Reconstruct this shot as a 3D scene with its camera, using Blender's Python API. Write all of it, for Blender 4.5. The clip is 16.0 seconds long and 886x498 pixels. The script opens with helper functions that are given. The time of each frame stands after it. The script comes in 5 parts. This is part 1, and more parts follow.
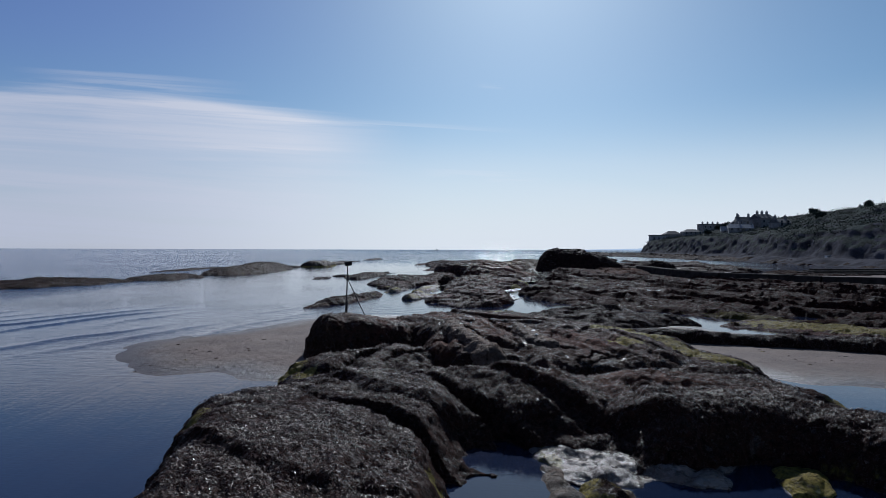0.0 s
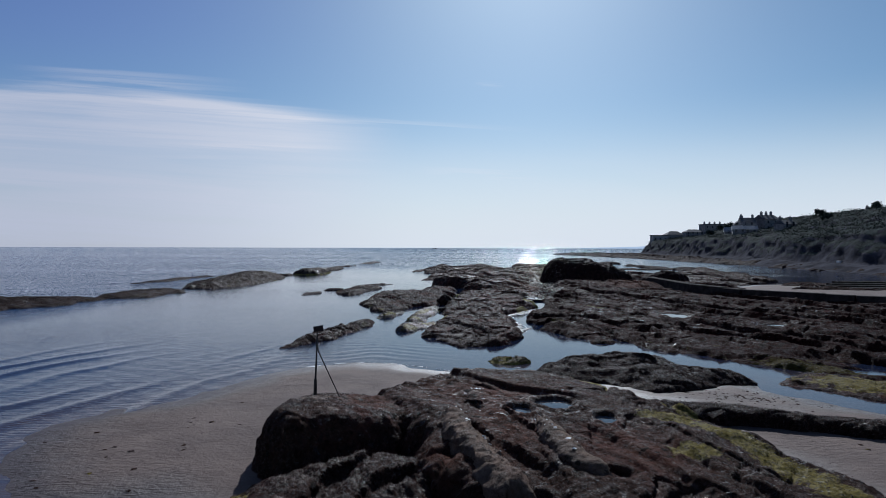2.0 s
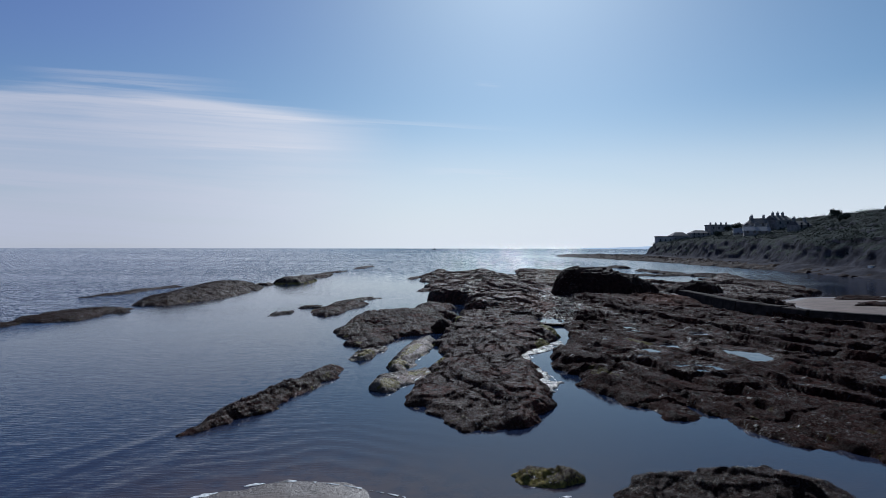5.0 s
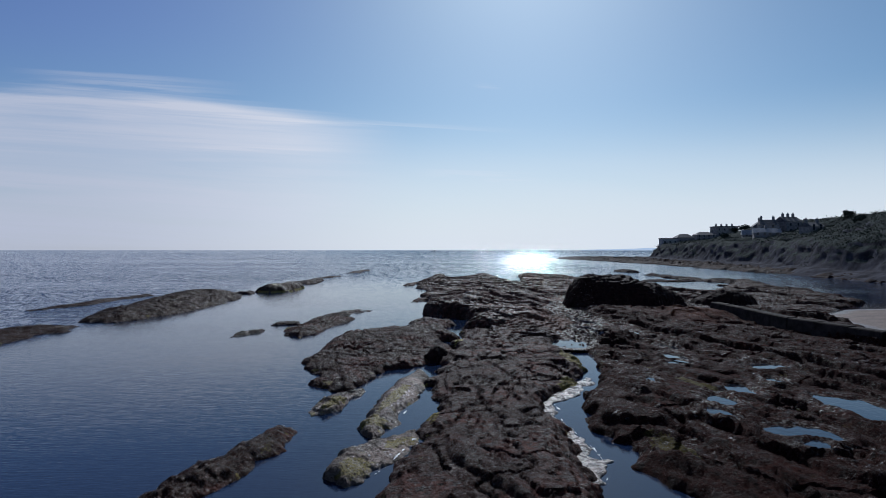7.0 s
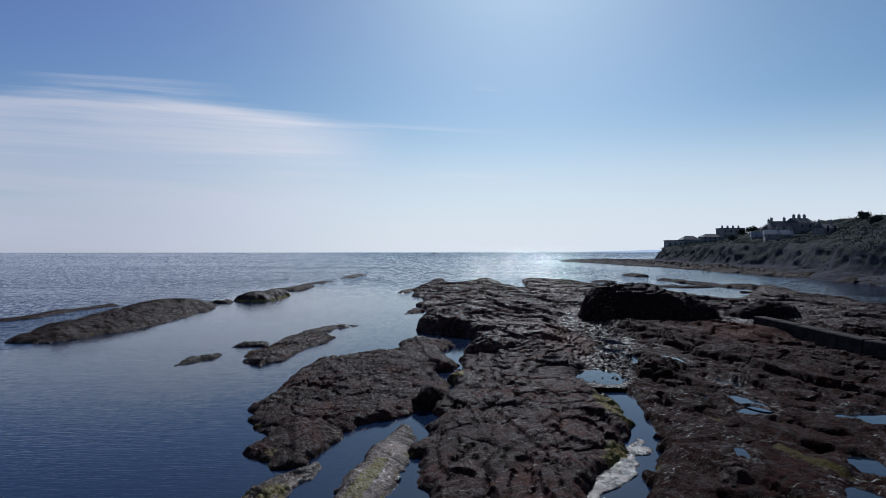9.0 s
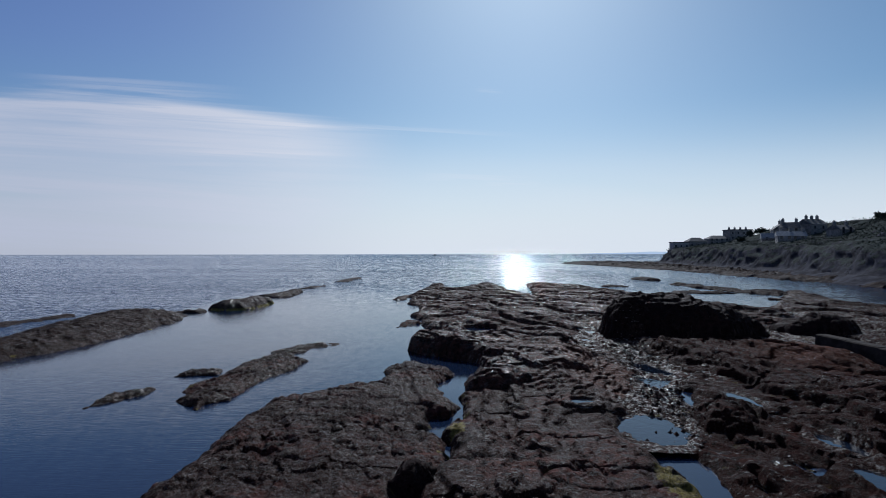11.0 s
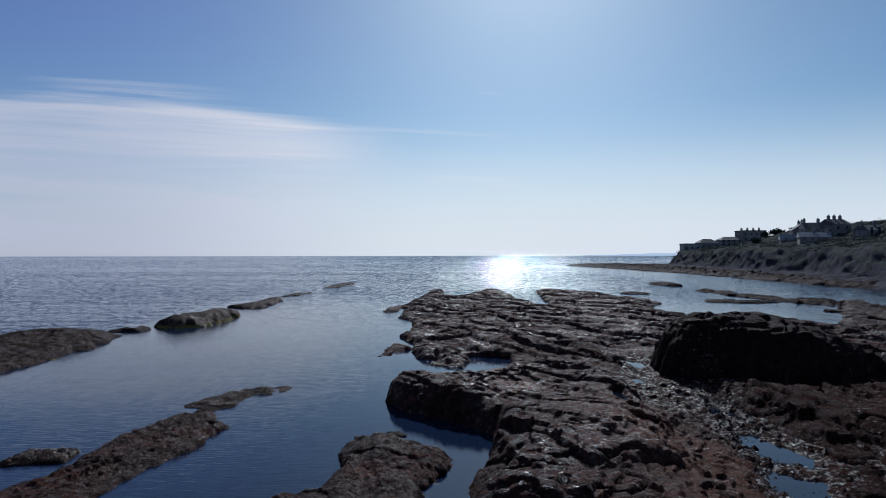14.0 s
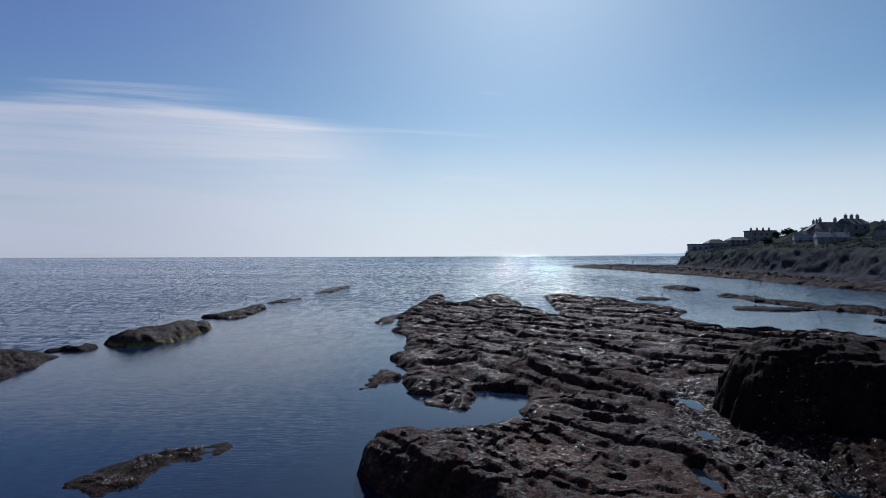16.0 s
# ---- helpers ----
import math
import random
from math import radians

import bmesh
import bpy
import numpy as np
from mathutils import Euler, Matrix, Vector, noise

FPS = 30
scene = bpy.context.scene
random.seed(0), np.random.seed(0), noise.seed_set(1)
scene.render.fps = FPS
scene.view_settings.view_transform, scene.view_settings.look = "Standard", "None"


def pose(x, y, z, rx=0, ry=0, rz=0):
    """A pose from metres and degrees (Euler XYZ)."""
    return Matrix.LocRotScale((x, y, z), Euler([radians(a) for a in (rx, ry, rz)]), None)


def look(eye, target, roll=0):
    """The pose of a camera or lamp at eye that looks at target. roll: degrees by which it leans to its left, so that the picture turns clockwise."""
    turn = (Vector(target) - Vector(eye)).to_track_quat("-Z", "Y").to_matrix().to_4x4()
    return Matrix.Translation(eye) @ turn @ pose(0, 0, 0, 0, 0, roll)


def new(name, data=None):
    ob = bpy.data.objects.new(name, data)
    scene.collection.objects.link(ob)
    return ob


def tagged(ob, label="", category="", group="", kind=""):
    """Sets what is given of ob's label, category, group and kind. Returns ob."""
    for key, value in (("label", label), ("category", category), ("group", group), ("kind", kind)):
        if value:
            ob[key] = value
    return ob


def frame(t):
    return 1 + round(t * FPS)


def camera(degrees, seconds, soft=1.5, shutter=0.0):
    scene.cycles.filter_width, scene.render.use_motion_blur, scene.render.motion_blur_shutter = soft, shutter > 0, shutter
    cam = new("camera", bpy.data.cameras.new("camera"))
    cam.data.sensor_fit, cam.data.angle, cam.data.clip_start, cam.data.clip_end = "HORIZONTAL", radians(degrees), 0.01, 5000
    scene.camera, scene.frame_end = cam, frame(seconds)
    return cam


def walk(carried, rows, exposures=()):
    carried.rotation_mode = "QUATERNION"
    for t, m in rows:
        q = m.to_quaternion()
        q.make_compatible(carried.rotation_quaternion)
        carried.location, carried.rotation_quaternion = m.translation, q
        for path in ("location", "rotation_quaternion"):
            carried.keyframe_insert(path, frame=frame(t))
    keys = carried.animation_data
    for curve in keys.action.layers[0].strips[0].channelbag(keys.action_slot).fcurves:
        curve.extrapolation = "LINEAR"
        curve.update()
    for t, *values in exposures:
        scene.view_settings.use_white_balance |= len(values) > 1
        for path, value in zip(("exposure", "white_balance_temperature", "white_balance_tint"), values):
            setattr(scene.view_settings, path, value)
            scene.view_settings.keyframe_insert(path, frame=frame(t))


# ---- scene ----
cam = camera(73.7, 16.0, soft=0.35)
PATH = [
    (0, (1.072, 1.172, 4.078), (-0.944, 101.172, 4.129), 0.18),
    (0.5, (1.023, 2.308, 4.278), (-0.936, 102.308, 4.213), 0.18),
    (1, (0.983, 3.642, 4.917), (-0.924, 103.642, 4.757), 0.17),
    (1.5, (0.952, 5.167, 5.695), (-0.907, 105.167, 5.462), 0.16),
    (2, (0.929, 6.870, 6.005), (-0.887, 106.870, 5.719), 0.15),
    (2.5, (0.914, 8.736, 6.068), (-0.863, 108.736, 5.750), 0.13),
    (3, (0.906, 10.745, 6.323), (-0.836, 110.745, 5.992), 0.12),
    (3.5, (0.905, 12.879, 6.580), (-0.807, 112.879, 6.253), 0.10),
    (4, (0.911, 15.115, 6.738), (-0.775, 115.115, 6.432), 0.09),
    (6.5, (1.012, 27.172, 7.421), (-0.609, 127.172, 7.405), 0.02),
    (7, (1.043, 29.651, 7.524), (-0.578, 129.651, 7.591), 0.01),
    (7.5, (1.077, 32.127, 7.618), (-0.548, 132.127, 7.771), 0.01),
    (8, (1.113, 34.598, 7.703), (-0.520, 134.598, 7.944), -0.01),
    (8.5, (1.151, 37.059, 7.779), (-0.495, 137.059, 8.109), -0.03),
    (9, (1.189, 39.513, 7.848), (-0.473, 139.513, 8.266), -0.04),
    (11.5, (1.378, 51.828, 8.117), (-0.429, 151.828, 8.907), -0.06),
    (12, (1.411, 54.344, 8.164), (-0.437, 154.344, 9.010), -0.06),
    (12.5, (1.442, 56.890, 8.213), (-0.452, 156.890, 9.107), -0.06),
    (13, (1.469, 59.466, 8.265), (-0.474, 159.466, 9.200), -0.06),
    (13.5, (1.493, 62.069, 8.322), (-0.504, 162.069, 9.292), -0.07),
    (14, (1.512, 64.690, 8.386), (-0.542, 164.690, 9.385), -0.08),
    (14.5, (1.527, 67.310, 8.459), (-0.590, 167.310, 9.484), -0.09),
    (15, (1.536, 69.906, 8.543), (-0.646, 169.906, 9.592), -0.11),
    (15.5, (1.539, 72.441, 8.641), (-0.712, 172.441, 9.714), -0.13),
    (16, (1.536, 74.866, 8.755), (-0.788, 174.866, 9.855), -0.17),
]
walk(cam, [(t, look(eye, target, roll)) for t, eye, target, roll in PATH], exposures=[(0, -0.42, 5550, 10), (16, -0.42, 5550, 10)])

# ---- light: low sun ahead over the sea, clear sky with thin cloud ----
CLOUD = 4.3                          # which pattern the thin cloud takes
SUN_AZ, SUN_EL = 7.2, 34.0          # degrees: right of +y, above the horizon

saz, sel = radians(SUN_AZ), radians(SUN_EL)
world = bpy.data.worlds.new("sky")
scene.world = world
world.use_nodes = True
wn, wl = world.node_tree.nodes, world.node_tree.links
wn.clear()


def wmath(op, a, b=None, c=None, clamp=False):
    n = wn.new("ShaderNodeMath")
    n.operation, n.use_clamp = op, clamp
    for i, v in enumerate((a, b, c)):
        if v is None:
            continue
        if isinstance(v, (int, float)):
            n.inputs[i].default_value = v
        else:
            wl.new(v, n.inputs[i])
    return n.outputs[0]


sky = wn.new("ShaderNodeTexSky")
sky.sky_type = "NISHITA"
sky.sun_disc = False
sky.sun_elevation, sky.sun_rotation = radians(SUN_EL), radians(SUN_AZ)
sky.altitude, sky.air_density, sky.dust_density, sky.ozone_density = 0, 1.0, 0.6, 1.6
tc = wn.new("ShaderNodeTexCoord")
sep = wn.new("ShaderNodeSeparateXYZ")
wl.new(tc.outputs["Generated"], sep.inputs[0])
az = wmath("ARCTAN2", sep.outputs[0], sep.outputs[1])
el = wmath("ARCSINE", sep.outputs[2])
ahead = wmath("MAXIMUM", sep.outputs[1], 0.2)
flat_x = wmath("DIVIDE", sep.outputs[0], ahead)       # the cloud lies in a level sheet
flat_z = wmath("DIVIDE", sep.outputs[2], ahead)


def wnoise(fx, fz, lean, scale, detail, rough, distort, shift):
    c = wn.new("ShaderNodeCombineXYZ")
    wl.new(wmath("MULTIPLY", flat_x, fx), c.inputs[0])
    wl.new(wmath("MULTIPLY", wmath("MULTIPLY_ADD", flat_x, lean, flat_z), fz), c.inputs[1])
    c.inputs[2].default_value = shift
    n = wn.new("ShaderNodeTexNoise")
    for k, v in (("Scale", scale), ("Detail", detail), ("Roughness", rough), ("Distortion", distort)):
        n.inputs[k].default_value = v
    wl.new(c.outputs[0], n.inputs["Vector"])
    return n.outputs[0]


def wramp(value, lo, hi, a=0.0, b=1.0):
    n = wn.new("ShaderNodeMapRange")
    n.interpolation_type = "SMOOTHSTEP"
    for i, v in ((1, lo), (2, hi), (3, a), (4, b)):
        n.inputs[i].default_value = v
    wl.new(value, n.inputs[0])
    return n.outputs[0]


def wmix(fac, a, b, kind="MIX"):
    n = wn.new("ShaderNodeMix")
    n.data_type, n.blend_type = "RGBA", kind
    for i, v in ((0, fac), (6, a), (7, b)):
        if isinstance(v, (int, float)):
            n.inputs[i].default_value = v
        elif isinstance(v, tuple):
            n.inputs[i].default_value = (*v, 1)
        else:
            wl.new(v, n.inputs[i])
    return n.outputs[2]


streak = wnoise(1.3, 26.0, 0.06, 1.0, 6.0, 0.55, 0.5, CLOUD)
wisp = wnoise(2.4, 70.0, 0.07, 1.0, 5.0, 0.6, 0.6, CLOUD + 3.0)
veil = wnoise(1.5, 9.0, 0.05, 1.0, 5.0, 0.5, 0.3, CLOUD + 7.0)
west = wramp(flat_x, -0.06, -0.30)                   # cirrus thickens towards the left
rim = wmath("MINIMUM", wmath("MULTIPLY_ADD", flat_x, -0.12, 0.203), wmath("MULTIPLY_ADD", flat_x, -0.035, 0.256))
edge = wmath("SUBTRACT", rim, flat_z)
edge = wmath("ADD", edge, wmath("MULTIPLY", wmath("SUBTRACT", streak, 0.5), 0.05))
edge = wmath("ADD", edge, wmath("MULTIPLY", wmath("SUBTRACT", wisp, 0.5), 0.025))
sheet = wmath("MULTIPLY", wramp(edge, -0.006, 0.026), wramp(edge, 0.20, 0.05, 0.75, 1.0))
sheet = wmath("MULTIPLY", wmath("MULTIPLY", sheet, west), wmath("MULTIPLY", wramp(streak, 0.34, 0.62, 0.62, 1.0), wramp(wisp, 0.34, 0.60, 0.80, 1.0)))


def band(mid, lean, half, x0, x1, amount):
    """One drawn-out streak of cirrus: its height ahead, lean, half width, its two ends and density."""
    off = wmath("SUBTRACT", flat_z, wmath("MULTIPLY_ADD", flat_x, lean, mid))
    off = wmath("ADD", off, wmath("MULTIPLY", wmath("SUBTRACT", wisp, 0.5), 0.030))
    along = wmath("MULTIPLY", wramp(flat_x, x0, x0 + 0.35 * (x1 - x0)), wramp(flat_x, x1, x1 - 0.5 * (x1 - x0)))
    return wmath("MULTIPLY", wmath("MULTIPLY", wramp(wmath("ABSOLUTE", off), half, 0.0), along), wmath("MULTIPLY", wramp(streak, 0.25, 0.6, 0.5, 1.0), amount))


thread = band(0.192, -0.12, 0.014, -0.62, -0.06, 0.55)
for b in ((0.2075, -0.06, 0.007, -0.30, 0.16, 0.30), (0.254, -0.068, 0.010, -0.78, -0.33, 0.34), (0.240, -0.075, 0.008, -0.75, -0.32, 0.38), (0.168, -0.01, 0.006, -0.52, -0.14, 0.22),
          (0.143, -0.02, 0.006, -0.62, -0.18, 0.18), (0.129, -0.015, 0.005, -0.08, 0.17, 0.24), (0.119, -0.01, 0.004, 0.04, 0.16, 0.20), (0.279, -0.09, 0.004, 0.03, 0.09, 0.20)):
    thread = wmath("MAXIMUM", thread, band(*b))
gap = wmath("ADD", band(0.107, 0.01, 0.020, -1.1, -0.40, 0.30), band(0.118, 0.0, 0.010, -0.36, -0.10, 0.16))
haze_n = wmath("MULTIPLY", wmath("MULTIPLY", wramp(veil, 0.35, 0.65), wramp(flat_z, 0.22, 0.05)), 0.30)
cover = wmath("ADD", wmath("ADD", wmath("MULTIPLY", sheet, 0.88), wmath("MULTIPLY", thread, 0.85)), haze_n)
cover = wmath("SUBTRACT", cover, gap, clamp=True)
toward = wramp(az, -0.66, 0.0)                      # brighter towards the sun
clear = wmix(1.0, sky.outputs[0], wmix(toward, wmix(wramp(flat_z, 0.22, 0.42), (0.86, 0.98, 1.06), (0.88, 0.92, 1.12)), (0.86, 1.01, 1.05)), "MULTIPLY")
lit = wmix(toward, (9.6, 9.4, 10.0), (13.6, 13.2, 12.9))
deep = wramp(el, 0.36, 0.95, 1.0, 0.58)                # the sky deepens overhead
dusk = wn.new("ShaderNodeCombineColor")
for k in range(3):
    wl.new(deep, dusk.inputs[k])
clear = wmix(1.0, clear, dusk.outputs[0], "MULTIPLY")
withc = wmix(cover, clear, lit)
low = wmix(toward, (8.9, 8.8, 9.5), (13.5, 13.4, 13.0))
dense = wmath("MULTIPLY", wramp(el, 0.25, -0.01), wmath("MULTIPLY_ADD", toward, 0.32, 0.62))
final = wmix(dense, withc, low)
bg = wn.new("ShaderNodeBackground")
bg.inputs["Strength"].default_value = 0.075
wl.new(final, bg.inputs["Color"])
out = wn.new("ShaderNodeOutputWorld")
wl.new(bg.outputs[0], out.inputs[0])

sun = new("sun", bpy.data.lights.new("sun", "SUN"))
sun.data.energy, sun.data.angle, sun.data.color = 5.0, radians(0.53), (1.0, 0.95, 0.87)
sun_dir = Vector((math.sin(saz) * math.cos(sel), math.cos(saz) * math.cos(sel), math.sin(sel)))
sun.matrix_world = look((0, 0, 60), Vector((0, 0, 60)) - sun_dir)


# ---- materials ----
class Mat:
    """A principled material with a few shorthand node makers."""

    def __init__(self, name, rough=0.6, metal=0.0, color=(0.5, 0.5, 0.5), ior=1.45, spec=0.5):
        self.m = bpy.data.materials.new(name)
        self.m.use_nodes = True
        self.n, self.l = self.m.node_tree.nodes, self.m.node_tree.links
        self.p = self.n["Principled BSDF"]
        self.p.inputs["Roughness"].default_value = rough
        self.p.inputs["Metallic"].default_value = metal
        self.p.inputs["IOR"].default_value = ior
        self.p.inputs["Specular IOR Level"].default_value = spec
        self.p.inputs["Base Color"].default_value = (*color, 1)
        self.geo = self.n.new("ShaderNodeNewGeometry")
        self.pos = self.geo.outputs["Position"]

    def put(self, name, value):
        self.l.new(value, self.p.inputs[name])

    def noise(self, scale, detail=4.0, rough=0.55, vec=None, distort=0.0, stretch=None, turn=0.0):
        if stretch or turn:
            mp = self.n.new("ShaderNodeMapping")
            mp.inputs["Scale"].default_value = stretch or (1, 1, 1)
            mp.inputs["Rotation"].default_value = (0, 0, radians(turn))
            self.l.new(vec or self.pos, mp.inputs["Vector"])
            vec = mp.outputs[0]
        t = self.n.new("ShaderNodeTexNoise")
        t.inputs["Scale"].default_value, t.inputs["Detail"].default_value = scale, detail
        t.inputs["Roughness"].default_value, t.inputs["Distortion"].default_value = rough, distort
        self.l.new(vec or self.pos, t.inputs["Vector"])
        return t.outputs[0]

    def voronoi(self, scale, out="Distance", feature="F1", vec=None):
        t = self.n.new("ShaderNodeTexVoronoi")
        t.feature = feature
        t.inputs["Scale"].default_value = scale
        self.l.new(vec or self.pos, t.inputs["Vector"])
        return t.outputs[out]

    def ramp(self, value, lo, hi, a=0.0, b=1.0):
        t = self.n.new("ShaderNodeMapRange")
        t.interpolation_type = "SMOOTHSTEP"
        for i, v in ((1, lo), (2, hi), (3, a), (4, b)):
            t.inputs[i].default_value = v
        self.l.new(value, t.inputs[0])
        return t.outputs[0]

    def math(self, op, a, b=0.0):
        t = self.n.new("ShaderNodeMath")
        t.operation = op
        for i, v in enumerate((a, b)):
            if isinstance(v, (int, float)):
                t.inputs[i].default_value = v
            else:
                self.l.new(v, t.inputs[i])
        return t.outputs[0]

    def mix(self, fac, a, b):
        t = self.n.new("ShaderNodeMix")
        t.data_type = "RGBA"
        for i, v in ((0, fac), (6, a), (7, b)):
            if isinstance(v, (int, float)):
                t.inputs[i].default_value = v
            elif isinstance(v, tuple):
                t.inputs[i].default_value = (*v, 1)
            else:
                self.l.new(v, t.inputs[i])
        return t.outputs[2]

    def split(self, vec=None):
        t = self.n.new("ShaderNodeSeparateXYZ")
        self.l.new(vec or self.pos, t.inputs[0])
        return t.outputs

    def bump(self, *layers):
        """layers: (height, distance in metres); chained."""
        last = None
        for h, d in layers:
            t = self.n.new("ShaderNodeBump")
            t.inputs["Strength"].default_value = 1.0
            if isinstance(d, (int, float)):
                t.inputs["Distance"].default_value = d
            else:
                self.l.new(d, t.inputs["Distance"])
            self.l.new(h, t.inputs["Height"])
            if last:
                self.l.new(last, t.inputs["Normal"])
            last = t.outputs[0]
        self.l.new(last, self.p.inputs["Normal"])


def rock_material(name, weed, algae, dark=(0.020, 0.0115, 0.0098), warm=(0.098, 0.040, 0.028), wet=0.6, gloss=0.05, tuft=1.0, bare=0.0, carpet=(0.034, 0.0175, 0.0135), lime=1.0, shine=0.62, polish=0.0):
    """Sandstone with bladder wrack and green algae; weed, algae and wet are the shares covered."""
    m = Mat(name, rough=0.6, spec=gloss)
    tone = min(1.0, dark[0] / 0.022)
    big = m.noise(0.35, 4)
    mid = m.noise(2.2, 5, 0.6)
    fine = m.noise(11, 5, 0.65)
    grit = m.noise(48, 3, 0.7)
    curl = m.noise(17, 4, 0.7, distort=1.6)
    streak = m.noise(1.1, 4, 0.6, stretch=(5.5, 0.8, 6.0), turn=10)
    stone = m.mix(m.ramp(mid, 0.35, 0.7), dark, warm)
    stone = m.mix(m.ramp(big, 0.52, 0.72), stone, tuple(tone * c for c in (0.14, 0.086, 0.062)))
    stone = m.mix(m.ramp(streak, 0.55, 0.75), stone, tuple(0.9 * c for c in dark))
    stone = m.mix(m.ramp(m.noise(4.5, 5, 0.7), 0.64, 0.72), stone, tuple(tone * c for c in (0.24, 0.20, 0.17)))
    stone = m.mix(m.math("MULTIPLY", m.ramp(grit, 0.56, 0.72), 0.6), stone, tuple(tone * c for c in (0.22, 0.17, 0.14)))
    kelp = m.mix(m.ramp(fine, 0.35, 0.7), tuple(0.25 * c for c in carpet), carpet)
    kelp = m.mix(m.math("MULTIPLY", m.ramp(curl, 0.53, 0.63), min(1.0, 0.85 * tuft)), kelp, (0.120, 0.086, 0.070))
    wm = m.ramp(m.math("ADD", m.math("MULTIPLY", mid, 0.5), m.math("MULTIPLY", big, 0.6)), 0.78 - 0.45 * weed, 0.86 - 0.45 * weed)
    col = m.mix(wm, stone, kelp)
    rust = m.n.new("ShaderNodeAttribute")           # drier, rust-brown wrack on some crests
    rust.attribute_name = "rust"
    col = m.mix(m.math("MULTIPLY", rust.outputs["Fac"], m.ramp(m.noise(1.7, 4, 0.6), 0.26, 0.60)), col, m.mix(fine, (0.026, 0.0105, 0.0065), (0.145, 0.062, 0.036)))
    if bare:
        # stone scoured clean, with limpets and dried salt
        worn = m.n.new("ShaderNodeAttribute")
        worn.attribute_name = "scour"
        open_ = m.ramp(m.math("ADD", m.math("ADD", m.noise(0.55, 5, 0.55), m.math("MULTIPLY", worn.outputs["Fac"], 0.3)), m.math("MULTIPLY", m.math("SUBTRACT", fine, 0.5), 0.2)), 0.70 - 0.1 * bare, 0.74 - 0.1 * bare)
        clean = m.mix(m.ramp(m.noise(6, 5, 0.7), 0.35, 0.65), (0.11, 0.088, 0.068), (0.27, 0.22, 0.17))
        spots = m.math("MULTIPLY", m.ramp(m.voronoi(4.0), 0.30, 0.20), m.ramp(m.noise(1.6, 2), 0.48, 0.58))
        clean = m.mix(spots, clean, (0.55, 0.53, 0.5))
        col = m.mix(open_, col, clean)
        wm = m.math("MULTIPLY", wm, m.math("SUBTRACT", 1.0, open_))
    # the dark of pits and cracks, put into the colour as noise blotches
    col = m.mix(m.math("MULTIPLY", m.ramp(m.noise(3.4, 5, 0.65), 0.42, 0.35), 0.85), col, tuple(0.3 * c for c in dark))
    z = m.split()[2]
    grow_n = m.noise(0.8, 4, 0.6)
    low = m.math("MULTIPLY", m.ramp(z, 0.45, 0.08), m.ramp(grow_n, 0.74 - 0.3 * algae, 0.80 - 0.3 * algae))
    at = m.n.new("ShaderNodeAttribute")
    at.attribute_name = "algae"
    patch = m.ramp(m.math("ADD", at.outputs["Fac"], m.math("MULTIPLY", m.math("SUBTRACT", m.noise(2.4, 5, 0.7), 0.5), 1.3)), 0.50, 0.66)
    low = m.math("MULTIPLY", m.math("MAXIMUM", low, m.math("MULTIPLY", patch, m.ramp(at.outputs["Fac"], 0.02, 0.1))), m.ramp(fine, 0.3, 0.5, 0.35, 1.0))
    green = m.mix(m.ramp(fine, 0.3, 0.7), tuple(lime * c for c in (0.05, 0.043, 0.010)), tuple(lime * c for c in (0.135, 0.115, 0.028)))
    col = m.mix(low, col, green)
    tintn = m.n.new("ShaderNodeMix")
    tintn.data_type, tintn.blend_type = "RGBA", "MULTIPLY"
    tintn.inputs[0].default_value = 1.0
    m.l.new(col, tintn.inputs[6])
    tintn.inputs[7].default_value = (1.03, 0.96, 1.03, 1)
    m.put("Base Color", tintn.outputs[2])
    film = m.math("MULTIPLY", m.ramp(m.noise(0.22, 2), 0.46, 0.56), m.ramp(m.noise(3.6, 5, 0.62, stretch=(0.8, 1.8, 1.0), turn=20), 0.66 - 0.06 * wet, 0.69 - 0.06 * wet))
    rim = m.n.new("ShaderNodeAttribute")
    rim.attribute_name = "wet"
    wetm = m.math("MAXIMUM", m.math("MULTIPLY", film, min(1.0, wet)), m.math("MULTIPLY", rim.outputs["Fac"], m.ramp(m.noise(5, 4, 0.6), 0.50, 0.60)))
    speck = m.math("MULTIPLY", m.ramp(m.noise(8.5, 4, 0.72, distort=0.8), 0.52, 0.61), m.ramp(curl, 0.48, 0.58))
    speck = m.math("MULTIPLY", speck, m.math("SUBTRACT", 1.0, m.math("MULTIPLY", rust.outputs["Fac"], 0.8)))
    speck = m.math("MULTIPLY", speck, m.ramp(m.noise(1.9, 4, 0.6), 0.38, 0.62, 0.2, 1.5))
    drop = m.math("MULTIPLY", m.math("MULTIPLY", m.ramp(wm, 0.0, 1.0, 0.35, 1.0), speck), shine * tuft)
    m.put("Specular IOR Level", m.math("ADD", gloss, m.math("MAXIMUM", m.math("MULTIPLY", wetm, 0.75), drop)))
    dryr = m.ramp(m.math("ADD", m.math("MULTIPLY", mid, 0.6), m.math("MULTIPLY", fine, 0.4)), 0.36, 0.60, 0.5, 0.9)
    m.put("Roughness", m.math("MAXIMUM", m.math("SUBTRACT", m.math("SUBTRACT", m.math("SUBTRACT", dryr, polish), m.math("MULTIPLY", wetm, 0.55)), m.math("MULTIPLY", drop, 0.7)), 0.22))
    flatten = m.math("SUBTRACT", 1.0, m.math("MULTIPLY", wetm, 0.75))
    clod = m.noise(4.6, 3, 0.6, distort=0.7)
